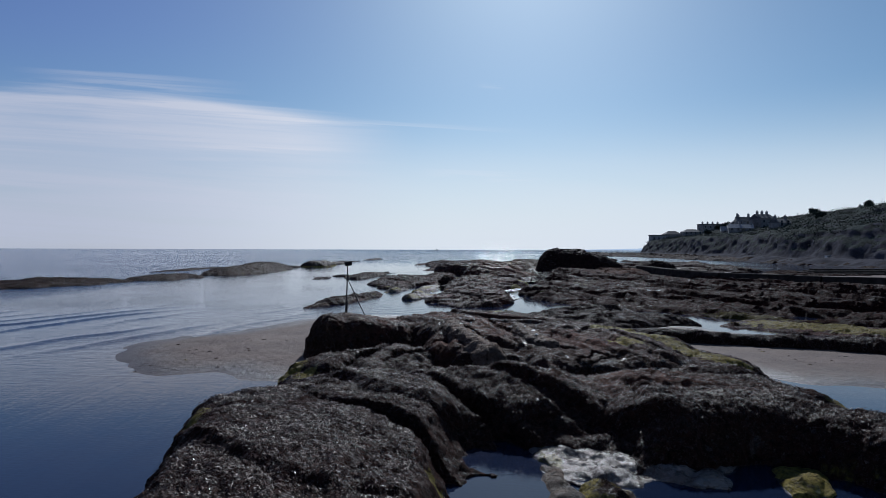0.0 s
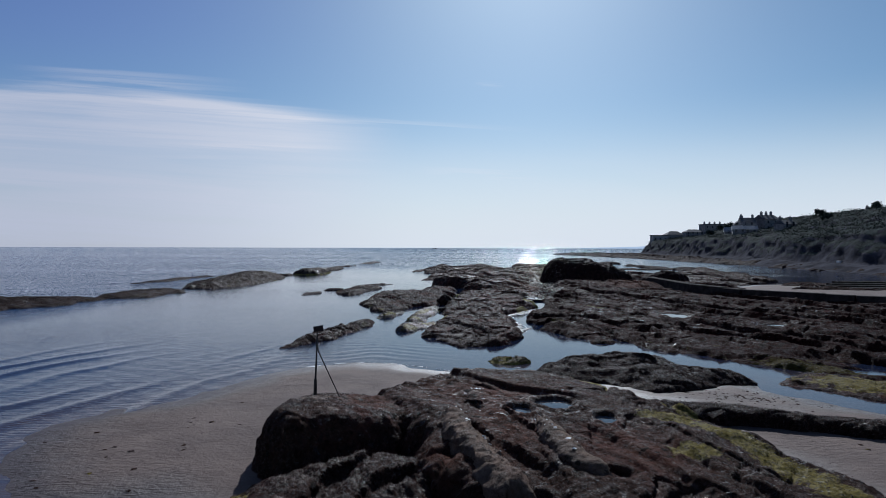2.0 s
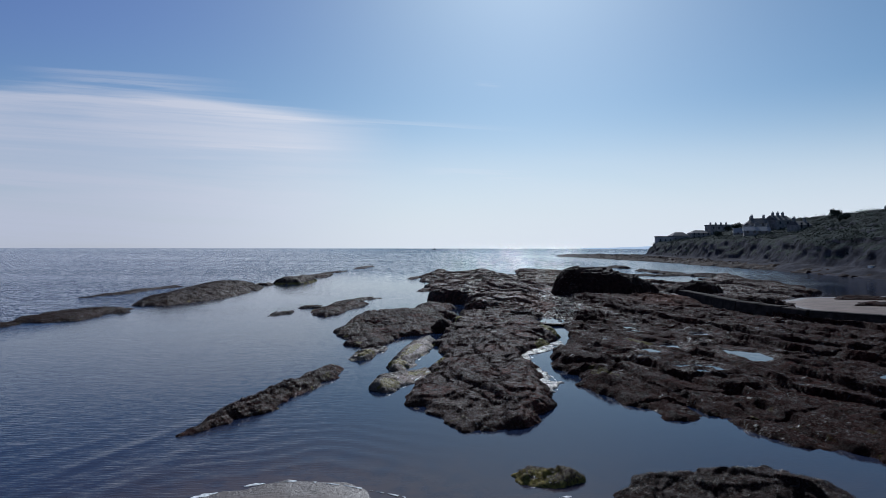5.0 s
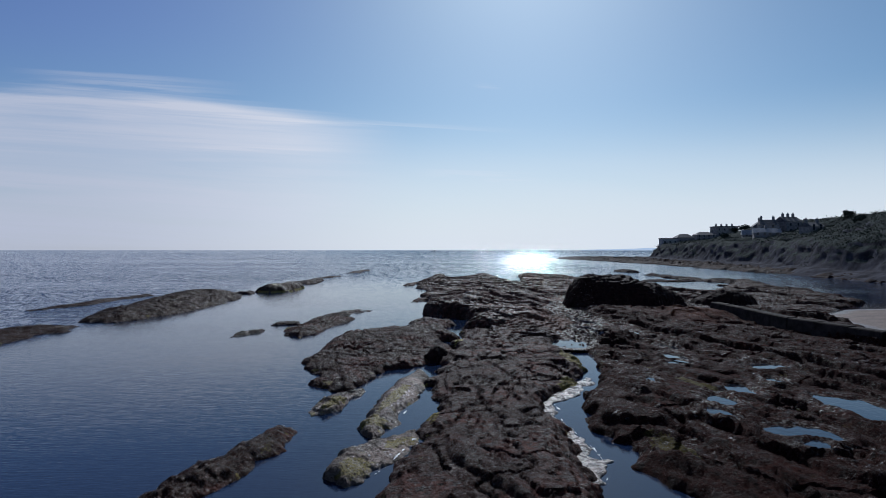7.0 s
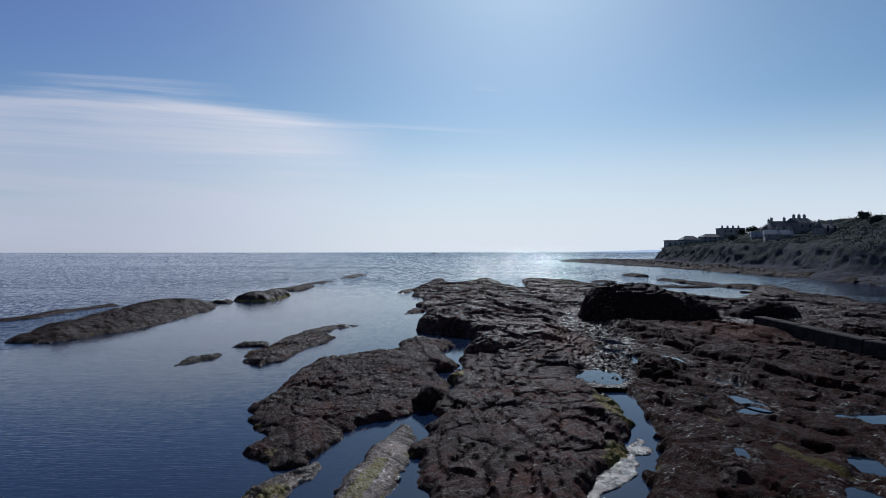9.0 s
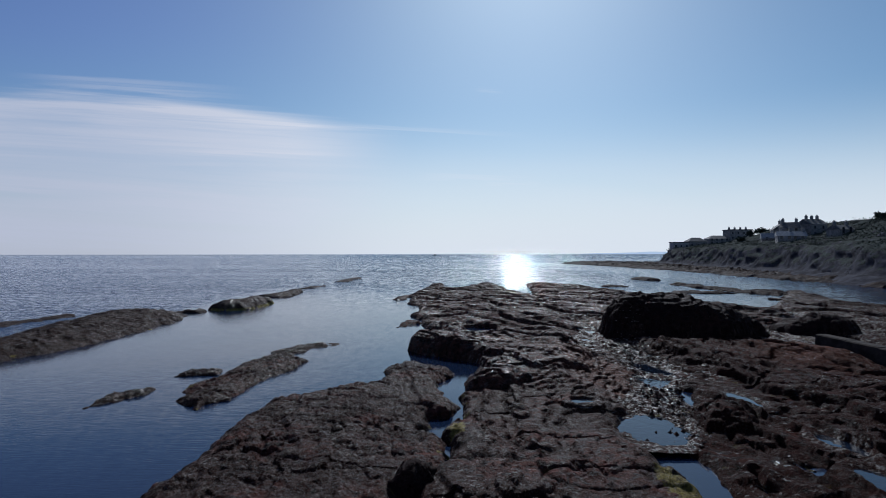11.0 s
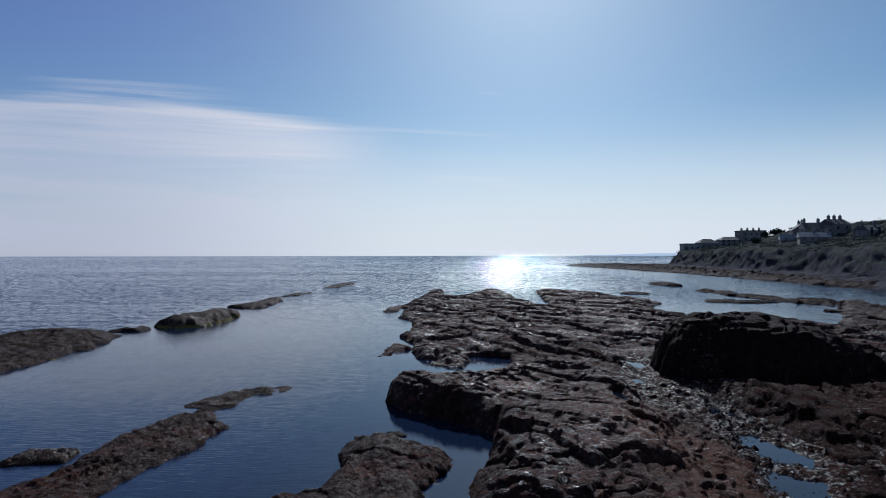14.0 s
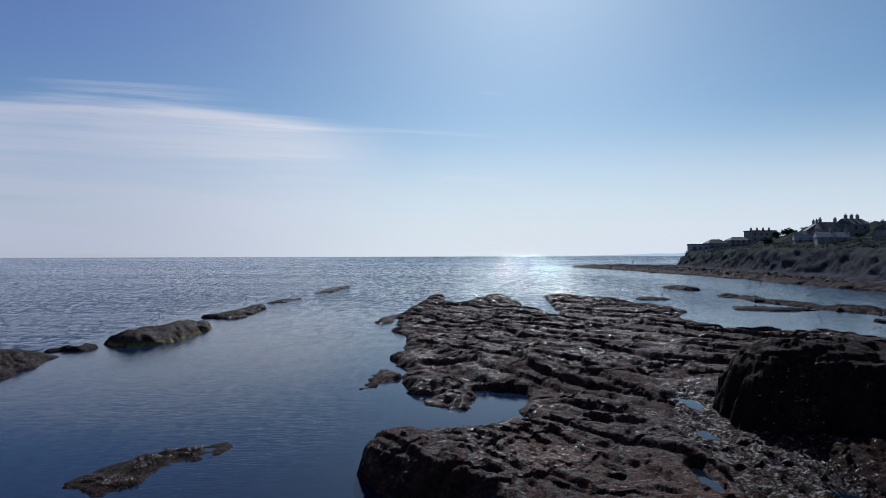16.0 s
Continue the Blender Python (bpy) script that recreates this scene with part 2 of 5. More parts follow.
    m.bump((mid, m.math("MULTIPLY", flatten, 0.05)), (clod, m.math("MULTIPLY", flatten, 0.16 * min(1.0, tuft))), (m.math("ADD", fine, m.math("MULTIPLY", m.voronoi(7), 0.5)), m.math("MULTIPLY", flatten, 0.07)), (curl, m.math("MULTIPLY", wm, 0.055 * tuft)), (grit, 0.026))
    return m.m


rock_weedy = rock_material("rock_weedy", 0.9, 0.45, carpet=(0.056, 0.026, 0.019), shine=1.0, lime=2.0)
rock_bare = rock_material("rock_bare", 0.35, 0.2, (0.013, 0.0078, 0.0066), (0.078, 0.035, 0.026), wet=1.5, shine=0.6)
rock_mixed = rock_material("rock_mixed", 0.6, 0.4, (0.019, 0.0098, 0.0082), (0.100, 0.037, 0.025), shine=1.0, lime=1.5, carpet=(0.037, 0.0160, 0.0115))
rock_red = rock_material("rock_red", 0.62, 0.4, (0.0095, 0.0036, 0.0029), (0.043, 0.0140, 0.0095), 0.8, 0.02, tuft=0.7, shine=0.3, carpet=(0.030, 0.0100, 0.0070), lime=0.6)
rock_black = rock_material("rock_black", 0.5, 0.1, (0.011, 0.0070, 0.0068), (0.029, 0.0145, 0.0130), 0.2, 0.03, 0.3, carpet=(0.020, 0.0105, 0.0096), shine=0.2)
rock_brown = rock_material("rock_brown", 0.66, 0.4, wet=1.0, bare=0.2, carpet=(0.066, 0.036, 0.024), lime=1.9)
rock_far = rock_material("rock_far", 0.6, 0.2, (0.013, 0.011, 0.012), (0.034, 0.026, 0.026), 0.0, 0.02, 0.2)
rock_pale = rock_material("rock_pale", 0.28, 0.5, (0.060, 0.048, 0.034), (0.165, 0.138, 0.104), 1.8, 0.15, polish=0.1, carpet=(0.05, 0.035, 0.022), lime=1.5, bare=0.3)
rock_washed = rock_material("rock_washed", 0.12, 0.25, (0.10, 0.088, 0.072), (0.30, 0.26, 0.21), 2.2, 0.55, tuft=0.5, carpet=(0.06, 0.045, 0.03), lime=1.6, bare=0.5, polish=0.4)
rock_beige = rock_material("rock_beige", 0.16, 0.1, (0.085, 0.060, 0.040), (0.20, 0.150, 0.105), 0.5, 0.10, tuft=0.4, carpet=(0.06, 0.034, 0.022), bare=0.25)
rock_dark = rock_material("rock_dark", 0.8, 0.3, (0.012, 0.0075, 0.0065), (0.050, 0.024, 0.018), carpet=(0.030, 0.0145, 0.0112), shine=0.6, lime=1.5)
rock_green = rock_material("rock_green", 0.6, 1.1, (0.030, 0.023, 0.018), (0.10, 0.080, 0.060), 1.0, bare=0.15, lime=2.2)

m = Mat("wrack_fronds", rough=0.42, spec=0.20)
r = m.n.new("ShaderNodeNewGeometry").outputs["Random Per Island"]
m.put("Base Color", m.mix(r, (0.012, 0.007, 0.005), (0.085, 0.040, 0.027)))
m.put("Roughness", m.ramp(m.noise(30, 2), 0.3, 0.7, 0.34, 0.62))
wrack = m.m

m = Mat("sand", rough=0.75, spec=0.3)
z = m.split()[2]
big, fine, grain = m.noise(0.5, 4), m.noise(7, 5, 0.65), m.noise(140, 3, 0.8)
rip = m.noise(3.2, 3, 0.5, stretch=(1.0, 3.6, 1.0), turn=-35)
dry = m.mix(m.ramp(big, 0.3, 0.7), (0.092, 0.066, 0.059), (0.136, 0.100, 0.087))
dry = m.mix(m.math("MULTIPLY", m.ramp(fine, 0.5, 0.75), 0.55), dry, (0.10, 0.075, 0.06))
dry = m.mix(m.ramp(grain, 0.5, 0.8), dry, (0.22, 0.17, 0.14))
wet = m.mix(m.ramp(fine, 0.3, 0.7), (0.044, 0.031, 0.027), (0.070, 0.050, 0.043))
wetness = m.ramp(m.math("ADD", z, m.math("MULTIPLY", big, 0.05)), 0.16, 0.06)
m.put("Base Color", m.mix(wetness, dry, wet))
m.put("Roughness", m.math("SUBTRACT", 0.85, m.math("MULTIPLY", wetness, 0.42)))
m.bump((rip, m.ramp(m.noise(0.3, 3), 0.42, 0.62, 0.006, 0.035)), (fine, 0.04), (m.noise(1.8, 4), 0.05), (grain, 0.004))
sand_mat = m.m

WIND = 0.66
m = Mat("sea_water", rough=0.04, color=(0.006, 0.016, 0.030), ior=1.333)
px, py, pz = m.split()
# open water outside the line of skerries is choppy, the lagoon is calm
off = m.math("ADD", px, m.math("MULTIPLY", py, 0.03))
outer = m.math("MAXIMUM", m.ramp(off, -29.0, -38.0), m.math("MULTIPLY", m.ramp(py, 120.0, 240.0), m.math("MAXIMUM", m.ramp(px, 75.0, 45.0, 0.4, 1.0), m.ramp(py, 480.0, 620.0))))
swell = m.noise(0.16, 3, 0.5, stretch=(1.0, 2.6, 1.0), turn=12)
chop = m.noise(0.9, 4, 0.6, stretch=(1.0, 2.2, 1.0), turn=18)
rip = m.noise(2.6, 3, 0.5, stretch=(0.55, 3.0, 1.0), turn=-14)
gust = m.noise(0.045, 2)
small = m.noise(8.0, 2, 0.5, stretch=(1.0, 1.8, 1.0), turn=8)
open_w = m.math("MAXIMUM", m.ramp(px, 0.5, -6.0, 0.12, 1.0), m.ramp(py, 100.0, 140.0))     # the channels in the reef lie still
still = m.math("MULTIPLY", m.math("MAXIMUM", m.ramp(py, 13.0, 30.0), m.ramp(px, -12.0, -22.0)), open_w)
near = m.math("ADD", 1.0, m.math("MULTIPLY", m.ramp(py, 56.0, 36.0, 0.0, 1.6), m.ramp(px, -4.0, -9.0)))
amp = m.math("ADD", m.math("MULTIPLY", outer, 0.12), m.math("MULTIPLY", m.math("MULTIPLY", m.ramp(gust, 0.35, 0.7, 0.004, 0.014), near), still))
m.bump((swell, m.math("MULTIPLY", outer, 0.2)), (chop, amp), (rip, m.math("MULTIPLY", m.math("MULTIPLY", m.ramp(gust, 0.3, 0.65, 0.003, 0.010), near), still)), (small, 0.002))
sh = m.n.new("ShaderNodeAttribute")
sh.attribute_name = "shallow"
m.put("Base Color", m.mix(m.math("MULTIPLY", sh.outputs["Fac"], m.ramp(m.noise(1.4, 4), 0.3, 0.6, 0.55, 1.0)), m.mix(outer, (0.008, 0.017, 0.043), (0.004, 0.022, 0.066)), (0.075, 0.052, 0.046)))
# wind waves: slopes of every size, so the far sea keeps its spread of facets
wv = m.n.new("ShaderNodeTexNoise")
wv.inputs["Scale"].default_value, wv.inputs["Detail"].default_value, wv.inputs["Roughness"].default_value = 1.0, 3.0, 0.65
cen = m.n.new("ShaderNodeVectorMath")
cen.operation = "SUBTRACT"
m.l.new(wv.outputs["Color"], cen.inputs[0])
cen.inputs[1].default_value = (0.5, 0.5, 0.5)
flat = m.n.new("ShaderNodeVectorMath")
flat.operation = "MULTIPLY"
m.l.new(cen.outputs[0], flat.inputs[0])
ratio = m.math("DIVIDE", px, m.math("MAXIMUM", py, 20.0))
windward = m.ramp(ratio, -0.25, 0.0)         # the breeze freshens towards the open bay ahead
spread = m.n.new("ShaderNodeCombineXYZ")
spread.inputs[0].default_value = 1.5
m.l.new(m.math("ADD", m.math("MULTIPLY", windward, 0.65), 0.55), spread.inputs[1])
m.l.new(spread.outputs[0], flat.inputs[1])
lean = m.n.new("ShaderNodeVectorMath")      # waves run in to the shore: their steep fronts face it
m.l.new(flat.outputs[0], lean.inputs[0])
glint = m.n.new("ShaderNodeCombineXYZ")      # patches of steeper waves, finer to the eye the farther out they lie
m.l.new(m.math("MULTIPLY", ratio, 170.0), glint.inputs[0])
m.l.new(m.math("MULTIPLY", m.math("LOGARITHM", m.math("MAXIMUM", py, 20.0), 2.718), 60.0), glint.inputs[1])
band = m.noise(0.10, 3, 0.6, vec=glint.outputs[0], stretch=(0.06, 1.0, 1.0))
m.l.new(glint.outputs[0], wv.inputs["Vector"])
lean.inputs[1].default_value = (-0.02, -0.19, 0.0)
scl = m.n.new("ShaderNodeVectorMath")
scl.operation = "SCALE"
m.l.new(lean.outputs[0], scl.inputs[0])
m.l.new(m.math("ADD", m.math("MULTIPLY", m.math("MULTIPLY", outer, m.math("MULTIPLY", m.ramp(band, 0.35, 0.62, 0.72, 1.1), m.math("ADD", 0.78, m.math("MULTIPLY", windward, m.ramp(py, 200.0, 1500.0, 0.05, 0.45))))), WIND), m.math("MULTIPLY", open_w, 0.035)), scl.inputs["Scale"])
add = m.n.new("ShaderNodeVectorMath")
m.l.new(m.p.inputs["Normal"].links[0].from_socket, add.inputs[0])
m.l.new(scl.outputs[0], add.inputs[1])
nrm = m.n.new("ShaderNodeVectorMath")
nrm.operation = "NORMALIZE"
m.l.new(add.outputs[0], nrm.inputs[0])
m.put("Normal", nrm.outputs[0])
m.put("Roughness", m.math("ADD", 0.025, m.math("MULTIPLY", outer, 0.02)))
water_mat = m.m

m = Mat("pool_water", rough=0.03, color=(0.006, 0.010, 0.020), ior=1.333)
m.bump((m.noise(3.0, 2), 0.006))
pool_mat = m.m

m = Mat("sea_foam", rough=0.8, color=(0.75, 0.77, 0.78))
m.bump((m.noise(25, 3), 0.01))
m.put("Base Color", m.mix(m.ramp(m.noise(9, 4), 0.4, 0.7), (0.8, 0.82, 0.83), (0.35, 0.36, 0.36)))
foam_mat = m.m


def plain(name, color, rough, metal=0.0, scale=3.0, vary=0.3, bump=0.004, spec=0.4):
    m = Mat(name, rough, metal, spec=spec)
    a = m.noise(scale, 5, 0.6)
    m.put("Base Color", m.mix(m.ramp(a, 0.3, 0.7), tuple(c * (1 - vary) for c in color), tuple(min(1, c * (1 + vary)) for c in color)))
    m.bump((m.noise(scale * 6, 4, 0.6), bump))
    return m.m


post_metal = plain("rusted_post", (0.035, 0.03, 0.028), 0.6, 0.4, 12)
panel_dark = plain("panel_dark", (0.02, 0.022, 0.028), 0.35, 0.0, 20, 0.2, 0.001)
concrete = plain("sea_wall_concrete", (0.030, 0.024, 0.022), 0.9, 0.0, 1.2, 0.4, 0.03, 0.08)
cliff_stone = plain("cliff_stone", (0.044, 0.044, 0.054), 0.95, 0.0, 0.25, 0.5, 0.12, 0.02)
scrub = plain("scrub", (0.035, 0.042, 0.040), 0.95, 0.0, 0.3, 0.5, 0.3, 0.03)
leaf_mat = plain("scrub_leaf", (0.048, 0.060, 0.048), 0.9, 0.0, 0.8, 0.5, 0.05, 0.05)
house_stone = plain("house_stone", (0.21, 0.20, 0.20), 0.85, 0.0, 0.8, 0.3, 0.03)
house_render = plain("house_render", (0.34, 0.33, 0.33), 0.85, 0.0, 0.8, 0.12, 0.01)
slate_pale = plain("slate_pale", (0.30, 0.30, 0.31), 0.5, 0.0, 1.4, 0.25, 0.03)
slate = plain("slate", (0.085, 0.086, 0.094), 0.85, 0.0, 1.4, 0.35, 0.03)
glass_dark = plain("window_glass", (0.03, 0.035, 0.045), 0.08, 0.0, 1.0, 0.2, 0.0)
window_frame = plain("window_frame", (0.10, 0.095, 0.09), 0.6, 0.0, 2.0, 0.2, 0.002)
white_paint = plain("white_paint", (0.78, 0.78, 0.76), 0.5, 0.0, 2.0, 0.06, 0.002)
# distant coast: its haze is put in as a pale blue glow
m = Mat("far_land_glow", rough=1.0, color=(0.1, 0.12, 0.15), spec=0.0)
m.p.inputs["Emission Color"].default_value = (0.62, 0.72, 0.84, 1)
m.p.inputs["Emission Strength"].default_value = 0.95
far_land_glow = m.m


# ---- noise on arrays ----
def lattice(ix, iy, seed):
    h = (ix.astype(np.int64) * 374761393 + iy.astype(np.int64) * 668265263 + seed * 1274126177) & 0xFFFFFFFF
    h = ((h ^ (h >> 13)) * 1103515245) & 0xFFFFFFFF
    h = (h ^ (h >> 16)) & 0xFFFF
    return h / 65535.0


def vnoise(x, y, seed=0):
    x0, y0 = np.floor(x), np.floor(y)
    fx, fy = x - x0, y - y0
    fx, fy = fx * fx * (3 - 2 * fx), fy * fy * (3 - 2 * fy)
    a, b = lattice(x0, y0, seed), lattice(x0 + 1, y0, seed)
    c, d = lattice(x0, y0 + 1, seed), lattice(x0 + 1, y0 + 1, seed)
    return (a * (1 - fx) + b * fx) * (1 - fy) + (c * (1 - fx) + d * fx) * fy


def fbm(x, y, seed=0, octaves=4, gain=0.5):
    """Between -1 and 1, about."""
    s, a, t = 0.0, 1.0, 0.0
    for k in range(octaves):
        ca, sa = math.cos(0.7 * k), math.sin(0.7 * k)
        f = 2.03 ** k
        s = s + a * (2 * vnoise((x * ca - y * sa) * f + 17.3 * k, (x * sa + y * ca) * f - 9.1 * k, seed + k) - 1)
        t += a
        a *= gain
    return s / t * 1.4


def inside(poly, x, y):
    """Signed distance to an outline in plan, positive within."""
    best = np.full(x.shape, 1e9)
    odd = np.zeros(x.shape, bool)
    n = len(poly)
    for i in range(n):
        (ax, ay), (bx, by) = poly[i], poly[(i + 1) % n]
        ex, ey = bx - ax, by - ay
        k = np.clip(((x - ax) * ex + (y - ay) * ey) / (ex * ex + ey * ey + 1e-9), 0, 1)
        best = np.minimum(best, (x - ax - k * ex) ** 2 + (y - ay - k * ey) ** 2)
        if ay != by:
            odd ^= ((ay > y) != (by > y)) & (x < (bx - ax) * (y - ay) / (by - ay) + ax)
    return np.where(odd, 1, -1) * np.sqrt(best)


def shards(u, v, seed, lean=0.5):
    """Broken slabs: a patchwork of cells, each level or leaning, at a height of its own. Also how near the joint between two is."""
    iu, iv = np.floor(u), np.floor(v)
    d1, d2, val = np.full(u.shape, 9.0), np.full(u.shape, 9.0), np.zeros(u.shape)
    for du in (-1, 0, 1):
        for dv in (-1, 0, 1):
            cu, cv = iu + du, iv + dv
            ou, ov = u - cu - 0.1 - 0.8 * lattice(cu, cv, seed), v - cv - 0.1 - 0.8 * lattice(cu, cv, seed + 1)
            d = np.hypot(ou, ov)
            h = 2 * lattice(cu, cv, seed + 2) - 1 + lean * (2 * lattice(cu, cv, seed + 3) - 1) * ou + lean * (2 * lattice(cu, cv, seed + 4) - 1) * ov
            near = d < d1
            d2 = np.where(near, d1, np.minimum(d2, d))
            val, d1 = np.where(near, h, val), np.where(near, d, d1)
    return val, d2 - d1


def smooth(e0, e1, v):
    t = np.clip((v - e0) / (e1 - e0), 0, 1)
    return t * t * (3 - 2 * t)


def grid_mesh(name, X, Y, Z, keep, material, shade=True):
    """A sheet of quads over a grid; keep marks the vertices that stay."""
    ny, nx = X.shape
    face = keep[:-1, :-1] | keep[1:, :-1] | keep[:-1, 1:] | keep[1:, 1:]
    idx = np.arange(nx * ny).reshape(ny, nx)
    quads = np.stack([idx[:-1, :-1][face], idx[:-1, 1:][face], idx[1:, 1:][face], idx[1:, :-1][face]], 1)
    used = np.unique(quads)
    back = np.zeros(nx * ny, np.int64)
    back[used] = np.arange(len(used))
    co = np.stack([X.ravel()[used], Y.ravel()[used], Z.ravel()[used]], 1)
    return raw_mesh(name, co, back[quads], material, shade)


def raw_mesh(name, co, faces, material, shade=False):
    me = bpy.data.meshes.new(name)
    k = faces.shape[1]
    me.vertices.add(len(co))
    me.vertices.foreach_set("co", np.ascontiguousarray(co, np.float32).ravel())
    me.loops.add(faces.size)
    me.loops.foreach_set("vertex_index", np.ascontiguousarray(faces, np.int32).ravel())
    me.polygons.add(len(faces))
    me.polygons.foreach_set("loop_start", np.arange(0, faces.size, k, dtype=np.int32))
    me.polygons.foreach_set("use_smooth", np.full(len(faces), shade))
    me.update(calc_edges=True)
    me.materials.append(material)
    return me


def part(name, bm, material, parent, label=""):
    me = bpy.data.meshes.new(name)
    bm.to_mesh(me)
    bm.free()
    me.materials.append(material)
    ob = new(name, me)
    ob.parent = parent
    return tagged(ob, label)


def box(bm, x0, x1, y0, y1, z0, z1, bevel=0.0):
    g = bmesh.ops.create_cube(bm, size=1.0)
    bmesh.ops.transform(bm, verts=g["verts"], matrix=Matrix.Translation(((x0 + x1) / 2, (y0 + y1) / 2, (z0 + z1) / 2)) @ Matrix.Diagonal((x1 - x0, y1 - y0, z1 - z0, 1)))
    if bevel:
        bmesh.ops.bevel(bm, geom=list({e for v in g["verts"] for e in v.link_edges}), offset=bevel, segments=1, affect="EDGES")
    return bm


# ---- rocks ----
POOLS = []                    # rims of the rock pools, filled with water below
SURF = []                     # grids of all rocks, to set things down on


def rock(name, label, poly, top, slope=1.0, strike=8.0, bed=1.6, bed_amp=0.25, rough=0.10, res=0.12, seed=1,
         material=None, bumps=(), pits=(), weed=0, category="rock", warp=0.5, tilt=0.0, group="", floor=-0.3, bend=None, scarp=0.5, length=4.5, sway=0.35, algae=(), pools=(), hollow=0.15, step=0.13, terrace=0.16, frond=1.0, thinly=0.25, lush=1.3, soaked=0.0, jag=0.25, scoured=(), broken=0.0, clump=0.0, ramps=(), rusty=()):
    """An outcrop over an outline in plan. broken: height of its loose slabs; clump: of its tufts of weed; ramps: (x0, x1, y from, y to, drop). top: height of its back; slope: how far in it rises; strike: degrees by which its beds
    lean from +y towards -x; bed: their spacing; bumps, pits: (x, y, half length, half width, turn, height)."""
    p = np.array(poly, float)
    x0, y0 = p.min(0) - 1.2
    x1, y1 = p.max(0) + 1.2
    X, Y = np.meshgrid(np.arange(x0, x1, res), np.arange(y0, y1, res))
    wx = X + warp * fbm(X / 2.6, Y / 2.6, seed + 40, 4, 0.6)
    wy = Y + warp * fbm(X / 2.6, Y / 2.6, seed + 50, 4, 0.6)
    s = inside(poly, wx, wy) + jag * fbm(X / (3.2 * jag), Y / (3.2 * jag), seed + 44, 3, 0.6)
    a = radians(strike)
    u = X * math.cos(a) + Y * math.sin(a)
    v = -X * math.sin(a) + Y * math.cos(a)
    if bend:
        u = u + bend(Y)
    wob = fbm(u / 5, v / 9, seed + 3, 3)
    k = u / bed + 0.9 * wob
    row = np.floor(k)
    fr = k - row
    fuzz = 0.3 * fbm(u / 2, v / 2, seed + 6, 3)

    def height_of(r):
        # each bed is broken across into slabs of their own height
        q = v / (bed * length) + 7.0 * lattice(r, r * 0, seed + 8) + fuzz
        n = np.floor(q)
        b = smooth(0.0, 0.10, q - n)
        return lattice(r, n - 1, seed + 9) * (1 - b) + lattice(r, n, seed + 9) * b

    edge = smooth(0.0, step, fr)
    fall = np.where(fr < step, edge - 0.5, 0.5 - (fr - step) / (1 - step))
    ledge = height_of(row - 1) * (1 - edge) + height_of(row) * edge - 0.5 + 0.55 * fall
    k2 = u / (bed * 0.31) + 1.3 * fbm(u / 2.2, v / 6, seed + 12, 3)
    f2 = k2 - np.floor(k2)
    thin = smooth(0, 0.3, f2) * (1 - f2)
    env = 1 - np.exp(-np.maximum(s, 0) / slope)
    kv = v / (bed * 1.9) + 1.1 * fbm(u / 2.4, v / 5, seed + 14, 3) + 0.5 * lattice(row, row * 0, seed + 15)
    fv = kv - np.floor(kv)
    face = smooth(0, 0.14, fv) * (1 - fv) * (0.35 + 0.65 * vnoise(u / (1.4 * bed), kv, seed + 16))
    lowf = fbm(X / 5.5, Y / 7.5, seed + 20, 3)
    h = top * env * (1 + sway * lowf) + tilt * (u - (p @ np.array([math.cos(a), math.sin(a)])).mean()) * env
    for bx, by, ra, rb, turn, dh in (*bumps, *pits):
        t = radians(turn)
        du = ((wx - bx) * math.cos(t) + (wy - by) * math.sin(t)) / ra
        dv = (-(wx - bx) * math.sin(t) + (wy - by) * math.cos(t)) / rb
        q = du * du + dv * dv
        h = h + dh * (np.exp(-q ** 2) if dh > 0 else np.exp(-q ** 3))
    for x0_, x1_, ya, yb, drop in ramps:
        h = h - drop * env * np.clip((ya - Y) / (ya - yb), 0, 1.1) * smooth(x0_ - 0.5, x0_ + 0.5, X) * smooth(x1_ + 0.5, x1_ - 0.5, X)
    h = h + env * bed_amp * (0.9 * ledge + thinly * (thin - 0.4) + scarp * (face - 0.25))
    lump = fbm(X / 0.9, Y / 1.1, seed + 30, 3, 0.55)
    grain = fbm(u / max(0.5, 4 * res), v / max(1.3, 5 * res), seed + 32, 3, 0.55)
    h = h + rough * env ** 0.5 * (0.25 * lump + 0.6 * grain + 0.6 * np.abs(fbm(X / max(0.2, 2.6 * res), Y / max(0.24, 2.6 * res), seed + 31, 1)))
    if broken:
        wu, wv = u + 0.45 * fbm(X / 1.7, Y / 1.7, seed + 80, 4, 0.6), v + 0.45 * fbm(X / 1.7, Y / 1.7, seed + 81, 4, 0.6)
        big, joint = shards(wu / 1.5, wv / 2.7, seed + 82)
        small, joint2 = shards(wu / 0.52, wv / 0.85, seed + 86, 0.9)
        spread = np.clip(0.65 + 0.7 * fbm(X / 4.0, Y / 4.0, seed + 89, 2), 0.15, 1.2)
        h = h + env * broken * spread * (0.8 * big + 0.17 * small - 0.35 * np.exp(-(joint / 0.06) ** 2) - 0.10 * np.exp(-(joint2 / 0.10) ** 2))
    if clump:
        tuft = np.abs(fbm(X / 0.50 + 0.6 * lump, Y / 0.62, seed + 91, 3, 0.55)) ** 0.6
        h = h + 2.2 * clump * env ** 0.5 * (tuft - 0.55) * np.clip(0.6 + 0.8 * fbm(X / 1.5, Y / 1.5, seed + 93, 2), 0.1, 1.2)
    # worn hollows, more of them where the rock is soft
    hol = fbm(u / 0.9, v / 1.5, seed + 33, 2)
    h = h - hollow * env * smooth(0.42, 0.8, hol)
